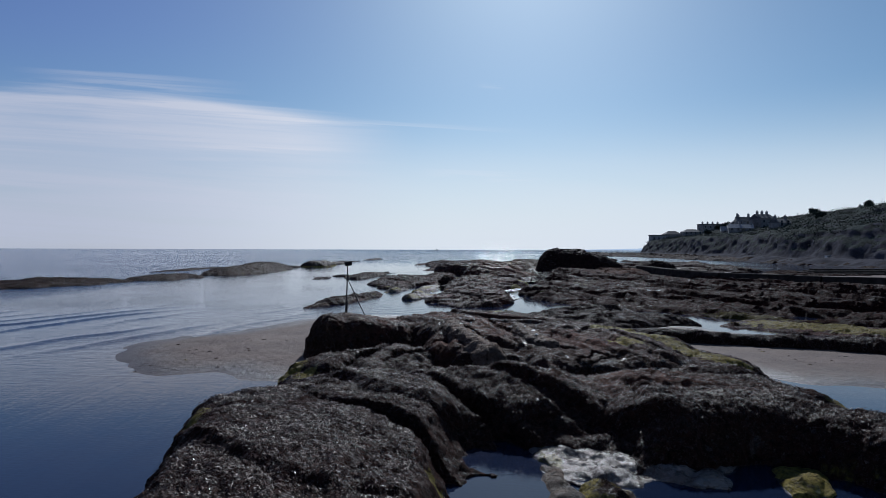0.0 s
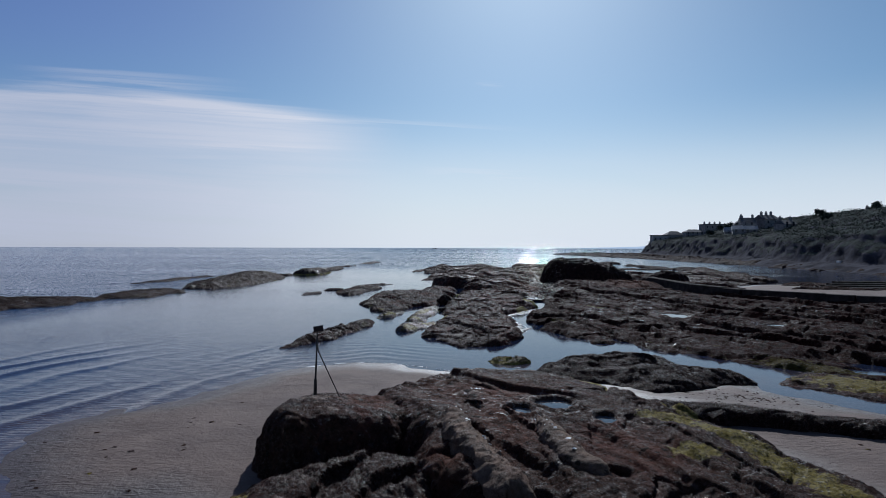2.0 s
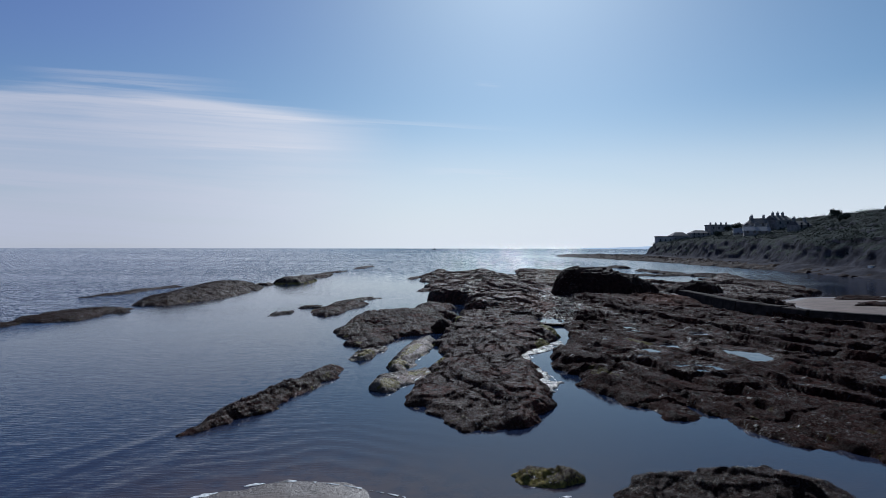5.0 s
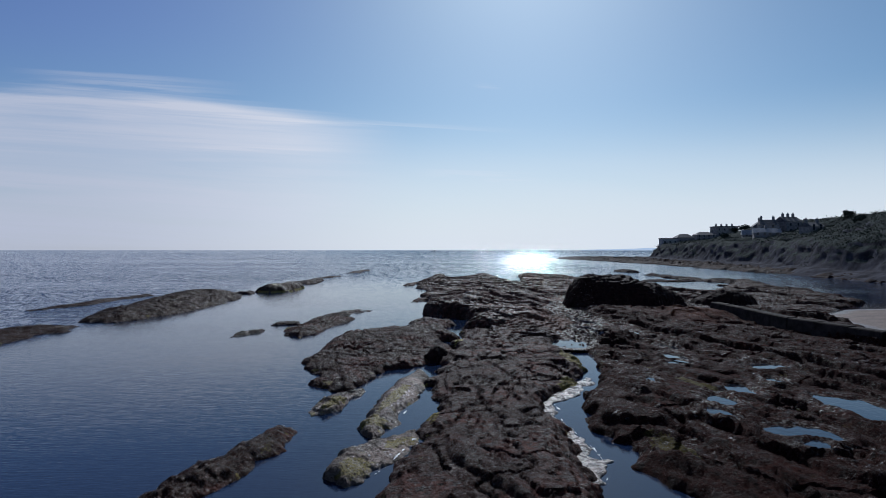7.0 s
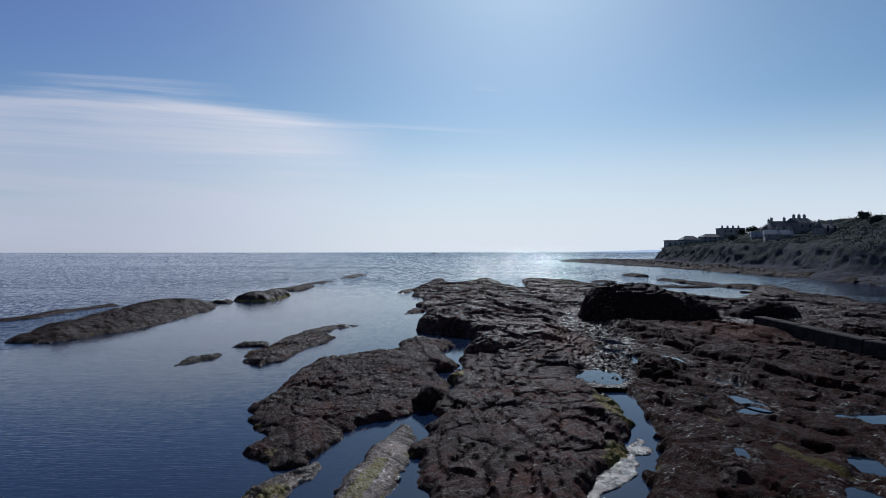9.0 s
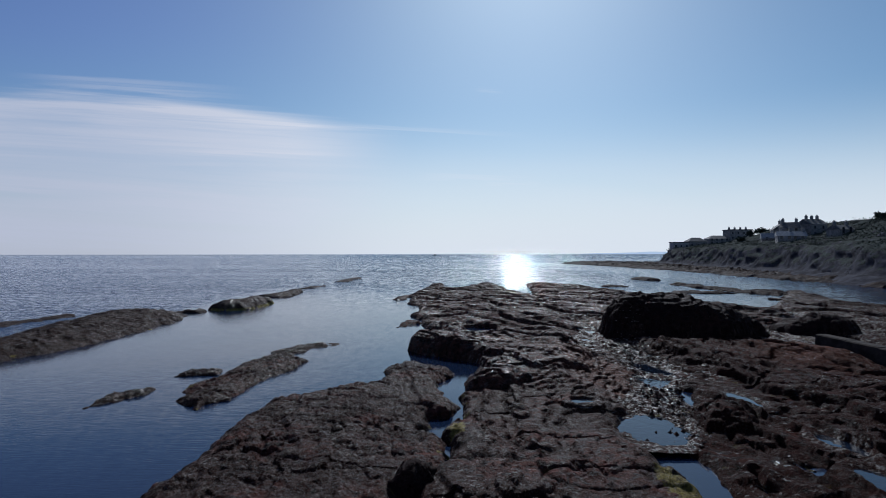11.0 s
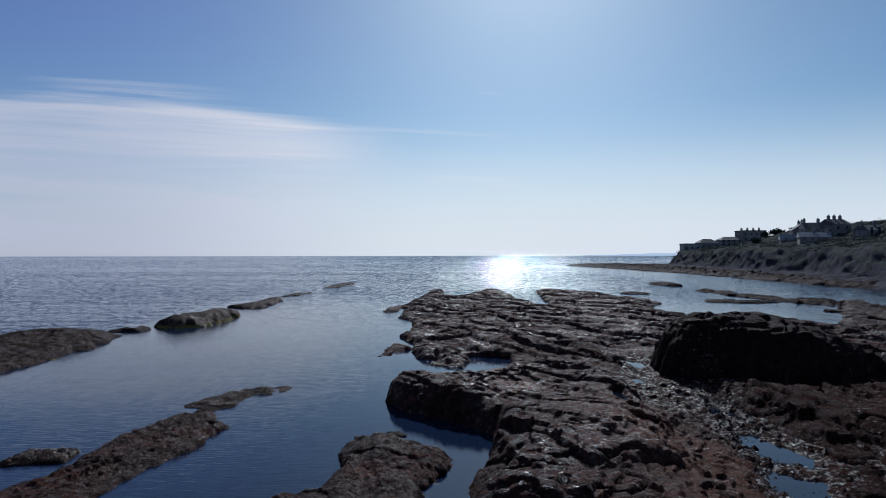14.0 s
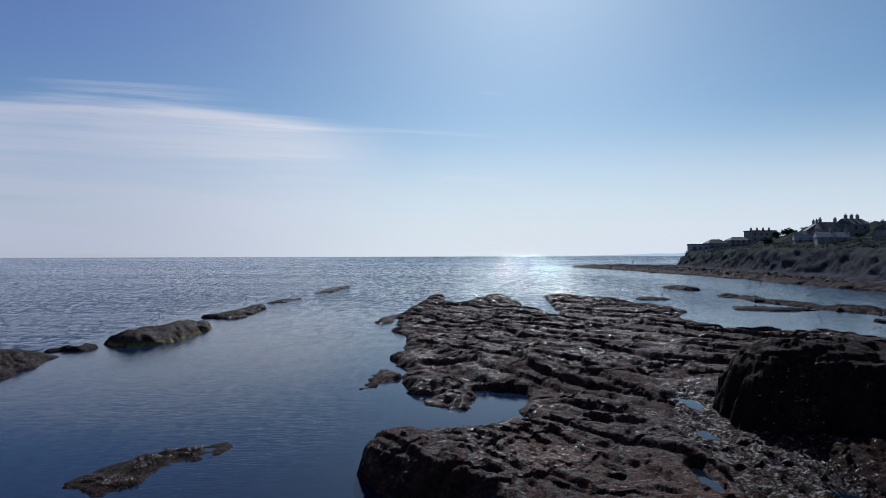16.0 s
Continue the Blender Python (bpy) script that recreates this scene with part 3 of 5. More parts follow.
    # thin beds weather back as small steps
    if terrace:
        k3 = (h - 0.10 * u) / terrace + 0.9 * fbm(u / 2.5, v / 5.0, seed + 70, 3)
        f3 = k3 - np.floor(k3)
        h = h + terrace * env * (smooth(0.30, 0.62, f3) - f3) * np.clip(0.7 + 0.6 * fbm(X / 3, Y / 3, seed + 71, 2), 0, 1)
    # joints across the beds
    jt = np.abs(fbm(u / 4.5, v / 3.0, seed + 60, 2))
    h = h - 0.22 * bed_amp / 0.25 * env * np.exp(-(jt / 0.035) ** 2)
    h = np.where(s < 0, np.maximum(floor - 0.4, 1.1 * s) + 0.03 * lump, h + 0.02)
    for i, (bx, by, ra, rb, level) in enumerate(pools):
        q = np.sqrt(((wx - bx) / ra) ** 2 + ((wy - by) / rb) ** 2)
        q = q + 0.22 * fbm(X / 0.7, Y / 0.9, seed + 61, 3)
        if level is None:                          # brim-full: just under the rock about it
            level = float(np.percentile(h[q < 1.35], 40)) - 0.03
        basin = level - 0.14 + 0.16 * q ** 3 + 0.25 * rough * lump
        h = np.where(q < 1.7, basin * (1 - smooth(0.95, 1.7, q)) + np.maximum(h, level + 0.04) * smooth(0.95, 1.7, q), h)
        ring = [(bx + 1.25 * ra * math.cos(t * 0.2618), by + 1.25 * rb * math.sin(t * 0.2618), level) for t in range(24)]
        POOLS.append((ring, seed * 10 + i))
    # steep faces break up along the bedding
    gy_, gx_ = np.gradient(h, res)
    fall_ = np.hypot(gx_, gy_)
    push = smooth(0.7, 1.8, fall_) * (0.10 * fbm((X - Y) / 0.6, h / 0.16, seed + 95, 3, 0.6) + 0.05 * fbm((X + Y) / 0.35, h / 0.3, seed + 97, 2))
    me = grid_mesh(name, X - gx_ / (fall_ + 0.01) * push, Y - gy_ / (fall_ + 0.01) * push, h, h > floor, material, True)
    me.set_sharp_from_angle(angle=radians(42))
    if pools or soaked:
        # wet margins of the pools
        co = np.empty(len(me.vertices) * 3)
        me.vertices.foreach_get("co", co)
        co = co.reshape(-1, 3)
        g = np.full(len(co), soaked)
        for bx, by, ra, rb, level in pools:
            q = np.sqrt(((co[:, 0] - bx) / (ra + 0.35)) ** 2 + ((co[:, 1] - by) / (rb + 0.35)) ** 2)
            g = np.maximum(g, 0.28 * smooth(1.2, 1.0, q))
        me.attributes.new("wet", "FLOAT", "POINT").data.foreach_set("value", g.astype(np.float32))
    for field, spots in (("algae", algae), ("scour", scoured), ("rust", rusty)):
        # where green algae grows on this rock, where it is worn bare and where its wrack is rust-brown
        if not spots:
            continue
        co = np.empty(len(me.vertices) * 3)
        me.vertices.foreach_get("co", co)
        co = co.reshape(-1, 3)
        g = np.zeros(len(co))
        for ex, ey, ra, rb, turn in spots:
            t = radians(turn)
            du = ((co[:, 0] - ex) * math.cos(t) + (co[:, 1] - ey) * math.sin(t)) / ra
            dv = (-(co[:, 0] - ex) * math.sin(t) + (co[:, 1] - ey) * math.cos(t)) / rb
            g = np.maximum(g, np.exp(-(du * du + dv * dv)))
        me.attributes.new(field, "FLOAT", "POINT").data.foreach_set("value", g.astype(np.float32))
    ob = new(name, me)
    tagged(ob, label, category, group)
    SURF.append((x0, y0, res, h))
    if weed:
        grow(ob, X, Y, h, s, weed, seed, res, frond, lush, (*algae, *rusty))
    return ob


def grow(ob, X, Y, h, s, count, seed, res, frond=1.0, lush=1.3, thin_at=()):
    """Wet wrack: short ribbons that lie on the rock and curl, few of them where other growth has the place."""
    rng = np.random.default_rng(seed)
    gy, gx = np.gradient(h, res)
    ok = (h > 0.12) & (s > 0.1) & (np.hypot(gx, gy) < lush)
    dens = ok * np.clip(0.55 + 0.8 * fbm(X / 1.6, Y / 1.6, seed + 77, 3), 0.03, 1)
    for ex, ey, ra, rb, turn in thin_at:
        t = radians(turn)
        du = ((X - ex) * math.cos(t) + (Y - ey) * math.sin(t)) / ra
        dv = (-(X - ex) * math.sin(t) + (Y - ey) * math.cos(t)) / rb
        dens = dens * (1 - 0.9 * np.exp(-du * du - dv * dv))
    c = np.cumsum(dens.ravel())
    pick = np.searchsorted(c, rng.random(count) * c[-1]).clip(0, h.size - 1)
    x = X.ravel()[pick] + rng.uniform(-res, res, count)
    y = Y.ravel()[pick] + rng.uniform(-res, res, count)
    z, sx, sy = h.ravel()[pick], gx.ravel()[pick], gy.ravel()[pick]
    ang = 5 * fbm(x / 0.8, y / 0.8, seed + 78, 2) + rng.normal(0, 0.6, count)
    down = np.arctan2(-sy, -sx)
    steep = np.hypot(sx, sy) > 0.5
    ang = np.where(steep, down + rng.normal(0, 0.5, count), ang)
    L, W = frond * rng.uniform(0.035, 0.105, count), frond ** 1.5 * rng.uniform(0.004, 0.010, count)
    dx, dy = np.cos(ang), np.sin(ang)
    tilt = rng.normal(0, 0.3, count)
    co = np.zeros((count, 6, 3))
    for i, (f, lift) in enumerate(((0.0, 0.008), (0.5, 0.022), (1.0, 0.006))):
        cx, cy = x + dx * L * f, y + dy * L * f
        cz = z + (sx * dx + sy * dy) * L * f + frond * lift * rng.uniform(0.4, 1.5, count)
        w = W * (0.7, 1.0, 0.45)[i]
        for j, sg in enumerate((-1, 1)):
            co[:, 2 * i + j, 0] = cx - dy * w * sg
            co[:, 2 * i + j, 1] = cy + dx * w * sg
            co[:, 2 * i + j, 2] = cz + sg * w * (tilt - sx * dy + sy * dx)
    base = (np.arange(count) * 6)[:, None]
    f = np.concatenate([base + [0, 1, 3, 2], base + [2, 3, 5, 4]])
    sw = new("seaweed", raw_mesh("seaweed", co.reshape(-1, 3), f, wrack, False))
    sw.parent = ob
    tagged(sw, "wet dark brown wrack lying over the rock", kind="stuff")


def ground_at(x, y):
    z = -9.0
    for x0, y0, res, h in SURF:
        i, j = int((y - y0) / res), int((x - x0) / res)
        if 0 <= i < h.shape[0] and 0 <= j < h.shape[1]:
            z = max(z, h[i, j])
    return z


# ---- ground and sea ----
SPIT = [(-11.2, 23.2), (-12.6, 26.3), (-11.6, 28.2), (-10.0, 29.4), (-8.3, 33.4), (-6.6, 36.2), (-3.7, 38.0), (-0.5, 36.6), (2.1, 34.9),
        (5.2, 34.6), (7.0, 32.0), (4.0, 26.0), (2.0, 20.0), (-2.0, 17.6), (-3.9, 18.4), (-5.4, 19.2), (-7.0, 20.1), (-9.2, 20.8)]
INLET = [(5.0, 33.4), (9.2, 29.8), (9.0, 26.0), (10.2, 21.6), (12.0, 19.8), (17.0, 18.6), (30.0, 14.0), (34.0, 18.0), (22.0, 24.5), (16.8, 28.6),
         (14.2, 32.4), (14.9, 34.4), (13.6, 35.0), (11.0, 32.6)]
BACKSAND = [(38, 80), (46, 74), (80, 76), (84, 104), (66, 108), (52, 106), (46, 104), (42, 94)]


def sand_height(X, Y):
    w = 0.6 * fbm(X / 3, Y / 3, 5, 3)
    z = np.full(X.shape, -0.7)
    for poly, hi, run in ((SPIT, 0.24, 3.0), (INLET, 0.22, 2.5), (BACKSAND, 0.7, 6.0)):
        s = inside(poly, X + w, Y + w)
        z = np.maximum(z, np.where(s > 0, hi * (1 - np.exp(-s / run)), np.maximum(-0.7, 0.055 * s)))
    z = np.where(X > 7, np.minimum(z, 0.30 - 0.20 * smooth(25.5, 29.0, Y) + 0.9 * smooth(34, 40, X)), z)
    return z + 0.015 * fbm(X / 1.2, Y / 1.2, 9, 3)


def axis_steps(lo, hi, near_lo, near_hi, step):
    """Fine steps between near_lo and near_hi, widening out to lo and hi."""
    a = list(np.arange(near_lo, near_hi + step, step))
    d = step
    while a[-1] < hi:
        d *= 1.35
        a.append(min(hi, a[-1] + d))
    d = step
    while a[0] > lo:
        d *= 1.35
        a.insert(0, max(lo, a[0] - d))
    return np.array(a)


gx, gy = axis_steps(-4900, 4900, -16, 30, 0.2), axis_steps(-500, 4900, 14, 42, 0.2)
X, Y = np.meshgrid(gx, gy)
Z = sand_height(X, Y)
ground = new("ground", grid_mesh("ground", X, Y, Z, np.ones(X.shape, bool), sand_mat, True))
tagged(ground, "pinkish wet and drying beach sand with faint ripples", "sand", kind="structure")

wx_, wy_ = axis_steps(-4900, 4900, -34, 4, 0.2), axis_steps(-500, 4900, 12, 64, 0.2)
X, Y = np.meshgrid(wx_, wy_)
# wavelets that run in to the beach, as low crests, and the fainter ones beyond
wu = 0.942 * X - 0.335 * Y + 1.5 * fbm(X / 9, Y / 9, 301, 3)
calm = smooth(-5, -9, X) * smooth(-39, -32, X) * smooth(20, 28, Y) * smooth(47, 34, Y) * (0.55 + 0.45 * vnoise(X / 7, Y / 7, 303))
crest = (0.5 + 0.5 * np.sin(wu * 2 * np.pi / 2.5)) ** 4 * np.clip(1.9 * vnoise(wu / 3, Y / 7, 304) - 0.2, 0, 1)
wu2 = 0.55 * X + 0.83 * Y + 1.2 * fbm(X / 6, Y / 6, 305, 3)
crest2 = (0.5 + 0.5 * np.sin(wu2 * 2 * np.pi / 1.1)) ** 2
ds = -inside(SPIT, X, Y) + 0.5 * fbm(X / 2.5, Y / 2.5, 306, 3)       # small ripples that follow the beach
crest3 = (0.5 + 0.5 * np.sin(ds * 2 * np.pi / 0.95)) ** 2 * smooth(0.2, 1.0, ds) * smooth(9, 3, ds) * vnoise(X / 3, Y / 3, 307)
Z = calm * (0.10 * crest + 0.010 * crest2) + 0.016 * crest3 * smooth(2, -3, X) * smooth(22, 28, Y)
sea = new("water", grid_mesh("water", X, Y, Z, np.ones(X.shape, bool), water_mat, True))
me = sea.data
sh = np.exp(np.minimum(sand_height(X, Y) + 0.01, 0) / 0.16).ravel()
me.attributes.new("shallow", "FLOAT", "POINT").data.foreach_set("value", sh.astype(np.float32))
tagged(sea, "calm blue sea rippled in the lagoon, choppy beyond the skerries", "sea", kind="structure")

# ---- the reef ----
rock("rock_outcrop", "long black rock draped in glistening wrack, green at its foot",
     [(-3.6, 9.8), (-4.0, 11.6), (-4.4, 12.8), (-5.0, 14.6), (-5.0, 15.6), (-4.2, 16.3), (-3.4, 17.2), (-2.0, 17.4), (-0.4, 16.9), (0.9, 16.6), (2.2, 16.8), (3.6, 16.7), (5.2, 16.6), (6.8, 17.0), (8.0, 17.8), (8.9, 18.2), (9.8, 17.2), (10.3, 16.0),
      (10.5, 14.4), (10.8, 12.6), (10.0, 10.8), (8.4, 10.9), (7.5, 12.2), (6.4, 12.2), (5.4, 12.0), (4.4, 12.1), (3.8, 12.8), (2.9, 12.7), (2.2, 12.0), (1.3, 11.7), (1.0, 10.6), (1.4, 9.2), (2.0, 7.4), (-0.6, 5.4), (-2.6, 5.4), (-3.3, 8.4)],
     1.02, 0.30, strike=58, bed=2.4, bed_amp=0.16, rough=0.05, res=0.05, seed=11, jag=0.15, terrace=0, hollow=0.03, sway=0.10, clump=0.055,
     algae=[(-4.0, 11.8, 0.6, 1.0, 0), (-4.6, 15.4, 1.4, 0.5, 10), (1.5, 11.0, 0.7, 0.5, 0), (2.8, 12.6, 0.5, 0.5, 20), (8.4, 17.0, 1.3, 0.6, -50), (9.3, 15.6, 1.8, 0.7, -70), (9.6, 13.6, 1.2, 0.6, -80), (1.0, 10.4, 0.5, 0.6, 0)], material=rock_weedy, weed=52000, lush=0.8, warp=0.25,
     bumps=[(-2.2, 11.2, 2.2, 3.4, -20, 0.16), (2.1, 15.6, 2.4, 1.0, -40, 0.20), (3.6, 14.8, 2.6, 0.8, -42, 0.14), (6.4, 15.6, 2.6, 0.9, 0, 0.16)],
     pits=[(1.4, 14.3, 2.7, 0.26, -48, -0.5), (-0.2, 12.2, 2.3, 0.22, -40, -0.42), (3.2, 14.6, 2.2, 0.30, -48, -0.34), (2.2, 12.6, 1.6, 0.7, -20, -0.35), (9.4, 13.4, 1.2, 0.8, 0, -0.3), (9.8, 15.6, 3.0, 1.0, -65, -0.5), (8.4, 17.8, 1.3, 0.8, 0, -0.5), (-4.4, 15.4, 1.8, 0.9, 25, -0.3), (-2.0, 17.0, 2.6, 1.1, 8, -0.34)], ramps=[(0.9, 4.7, 16.4, 12.3, 0.75)], rusty=[(5.6, 15.0, 2.0, 1.0, -10)])
rock("rock_outcrop", "steep dark sandstone dome, brown on top, beside the beach",
     [(-4.0, 21.8), (-4.5, 22.8), (-4.6, 24.2), (-4.2, 25.2), (-3.5, 26.0), (-2.6, 26.9), (-1.2, 27.2), (0.2, 26.0), (0.4, 24.4), (-0.5, 23.2), (-1.6, 22.8), (-2.6, 22.4), (-3.4, 21.4)],
     1.42, 0.26, strike=38, bed=3.0, bed_amp=0.12, rough=0.05, res=0.05, seed=17, jag=0.15, terrace=0, sway=0.08, hollow=0.03, clump=0.03, tilt=-0.10, material=rock_brown, weed=1500, lush=0.5, warp=0.3,
     scoured=[(-3.2, 24.4, 0.8, 0.6, 0), (0.0, 25.3, 0.7, 0.6, -20)], rusty=[(-1.6, 25.4, 1.2, 1.4, 0)])
rock("rock_slab", "worn beige sandstone slab, bare but for limpets, bedded in wrack",
     [(0.61, 23.98), (1.19, 24.27), (1.67, 23.59), (1.96, 21.86), (2.64, 20.12), (2.64, 19.45), (1.87, 19.16), (1.38, 20.02), (0.80, 21.57), (0.52, 22.63)],
     1.46, 0.12, strike=-18, bed=1.4, bed_amp=0.08, rough=0.04, res=0.04, seed=101, jag=0.12, terrace=0.05, sway=0.06, hollow=0.02, broken=0.04, material=rock_beige, warp=0.2, floor=0.4, ramps=[(0, 4, 23.6, 19.4, 0.40)])
rock("rock_slab", "long rounded beige slab with a dark undercut edge, bedded in wrack",
     [(3.12, 23.40), (3.70, 23.59), (4.09, 22.44), (4.38, 21.18), (4.76, 20.22), (4.47, 19.83), (3.89, 20.02), (3.31, 20.60), (3.02, 21.66), (2.98, 22.73)],
     1.42, 0.12, strike=-20, bed=1.6, bed_amp=0.06, rough=0.035, res=0.04, seed=102, jag=0.10, terrace=0.04, sway=0.05, hollow=0.02, broken=0.03, material=rock_beige, warp=0.15, floor=0.4, ramps=[(2, 6, 23.4, 19.6, 0.36)])
rock("rock_outcrop", "low black lobes of rock hung with wet wrack and algae",
     [(-4.2, 18.7), (-4.5, 19.8), (-3.9, 20.8), (-3.1, 21.9), (-2.2, 22.6), (-0.8, 23.0), (0.6, 22.6), (1.0, 20.8), (0.4, 18.9), (-1.0, 18.0), (-2.4, 17.9), (-3.4, 18.2)],
     0.66, 0.35, strike=20, bed=2.2, bed_amp=0.14, rough=0.06, res=0.05, seed=18, jag=0.2, terrace=0, sway=0.25, hollow=0.04, clump=0.07, material=rock_weedy, weed=12000, lush=0.9, warp=0.4,
     algae=[(-4.2, 19.3, 0.8, 0.8, 0), (-3.4, 18.6, 0.5, 0.4, 0)], pits=[(-1.9, 20.2, 2.2, 0.4, 70, -0.4), (-0.2, 20.6, 1.8, 0.3, 60, -0.35)])
rock("rock_outcrop", "broad dark sandstone rock with limpets, pools and green algae",
     [(-0.8, 23.4), (-1.8, 26.4), (-1.6, 28.4), (-0.4, 30.2), (0.6, 31.6), (1.9, 32.6), (4.7, 32.6), (6.6, 31.2), (9.3, 27.9), (10.0, 24.8), (10.6, 22.7), (11.1, 20.6), (10.4, 19.2), (8.2, 18.9), (6.0, 18.5), (4.0, 18.7), (2.4, 19.2), (1.0, 19.6), (0.2, 21.0)],
     1.0, 0.26, strike=32, bed=2.8, bed_amp=0.24, step=0.16, lush=0.6, thinly=0.12, rough=0.05, res=0.055, seed=13, jag=0.2, broken=0.07, clump=0.045, terrace=0.0, sway=0.12, hollow=0.02, scarp=0.35, length=7, tilt=-0.055,
     scoured=[(1.0, 26.8, 0.9, 0.4, 0)], rusty=[(1.6, 27.2, 2.4, 2.6, 0), (2.4, 23.4, 1.2, 2.6, 10), (5.6, 21.8, 1.6, 1.6, 0), (0.6, 21.4, 0.9, 1.6, 0)],
     algae=[(7.4, 24.5, 1.2, 0.7, -20), (8.7, 23.6, 1.6, 0.7, -55), (7.0, 21.9, 0.9, 0.6, 0), (9.2, 21.8, 2.0, 0.9, -72), (9.6, 20.0, 1.2, 0.8, -80), (9.2, 27.0, 1.6, 0.5, -50), (2.6, 32.2, 1.8, 0.5, 0), (6.6, 30.6, 1.2, 0.6, -45)], material=rock_brown, weed=9000, warp=0.35,
     bumps=[(1.2, 23.6, 2.4, 1.2, -20, 0.12)], ramps=[(-0.5, 9.0, 25.0, 19.5, 0.38)], pools=[(4.05, 25.85, 0.55, 0.60, None), (3.0, 24.3, 0.40, 0.55, None), (5.4, 24.3, 0.36, 0.62, None), (1.6, 25.2, 0.26, 0.3, None)], pits=[(10.6, 21.2, 2.0, 2.4, 0, -0.3), (8.8, 26.0, 3.0, 1.2, -50, -0.3)])
rock("rock_ledge", "low straight black ledge along the sand inlet",
     [(6.6, 29.8), (9.7, 28.5), (12.7, 27.1), (16.8, 25.6), (22.0, 23.6), (28.0, 21.4), (28.0, 20.2), (21.5, 22.3), (15.9, 24.3), (12.0, 26.0), (9.2, 27.1), (7.4, 28.4)],
     0.5, 0.14, strike=62, bed=1.6, bed_amp=0.12, rough=0.05, res=0.06, seed=14, jag=0.12, terrace=0, clump=0.05, broken=0.05, material=rock_dark, weed=6000, warp=0.2, hollow=0.05)
rock("rock_outcrop", "flat dark rock matted with wrack beside the channel",
     [(5.0, 35.8), (6.4, 37.9), (8.0, 38.0), (10.4, 38.2), (11.9, 36.7), (12.2, 35.0), (14.1, 34.7), (14.1, 33.0), (12.4, 32.6), (10.9, 31.2), (9.2, 31.0), (8.4, 32.2), (7.3, 33.0), (6.1, 33.6)],
     0.6, 0.7, strike=45, bed=1.9, bed_amp=0.2, rough=0.06, res=0.055, seed=15, terrace=0, clump=0.07, broken=0.07, material=rock_dark, weed=6000, warp=0.25)
rock("rock", "small flat rock with green algae awash off the beach", [(2.9, 38.0), (3.6, 38.6), (4.6, 38.4), (5.0, 37.6), (4.4, 36.9), (3.3, 37.1)],
     0.30, 0.3, seed=16, jag=0.15, res=0.05, material=rock_green, bed=0.8, bed_amp=0.12, rough=0.07, warp=0.3, weed=1400, algae=[(3.6, 37.6, 0.7, 0.5, 0)])
rock("reef", "main dark reef of bedded sandstone matted with wrack",
     [(-0.6, 45.6), (0.6, 43.4), (2.3, 42.0), (4.3, 43.0), (5.4, 47.1), (5.7, 50.0), (5.8, 52.0), (5.5, 55.0), (5.4, 58.0), (6.4, 60.1), (7.6, 61.5), (8.4, 64.0), (9.3, 67.0), (9.3, 70.5), (9.2, 73.2), (8.8, 76.2), (10.2, 79.6), (11.3, 82.4), (13.2, 88.0), (13.8, 95.0),
      (8.0, 97.0), (4.0, 95.0), (3.5, 91.0), (3.0, 88.4), (2.1, 85.5), (1.7, 79.0), (1.2, 75.0), (0.4, 70.0), (-0.1, 65.0), (-0.1, 61.0), (0.2, 56.4), (-0.3, 53.4), (-1.0, 50.2), (-1.3, 47.8)],
     0.52, 0.35, strike=5, bed=2.6, bed_amp=0.20, rough=0.06, scarp=0.5, length=5, res=0.075, seed=21, jag=0.35, frond=1.0, sway=0.25, broken=0.14, clump=0.030, hollow=0.02, algae=[(1.5, 75.0, 0.5, 1.3, 0), (7.4, 61.4, 0.9, 1.6, -10), (8.9, 68.4, 0.9, 3.4, 0), (0.2, 56.0, 0.4, 2.0, 0)], material=rock_mixed, weed=36000, warp=0.5, rusty=[(10.8, 87.0, 2.6, 7.0, 12)],
     bumps=[(7.0, 88.0, 3.0, 6.0, 0, 0.5)], pits=[(7.6, 66.0, 0.4, 1.4, 0, -0.4), (2.0, 43.2, 3.6, 2.6, 0, -0.26)], pools=[(7.7, 78.5, 0.6, 0.7, 0.7)])
rock("reef", "raised craggy middle of the reef with wet shining ledges",
     [(2.6, 84.0), (3.2, 89.0), (3.0, 92.6), (0.6, 94.8), (-1.6, 96.6), (-2.5, 98.4), (-1.6, 100.6), (0.8, 101.2), (2.9, 102.4), (5.0, 103.9), (8.6, 104.4), (12.0, 103.6), (11.2, 98.7), (11.8, 93.0), (9.8, 86.5), (6.4, 84.5)],
     1.25, 0.40, strike=35, bed=2.2, bed_amp=0.36, scarp=0.4, length=5, sway=0.3, rough=0.05, broken=0.17, clump=0.0, pools=[(10.0, 95.2, 0.45, 1.2, 1.0)], res=0.08, seed=22, jag=0.4, thinly=0.08, frond=1.0, material=rock_bare, weed=8000, warp=0.5, soaked=0.15, rusty=[(9.6, 90.0, 2.4, 5.0, 10), (5.0, 98.0, 2.0, 2.0, 0)])
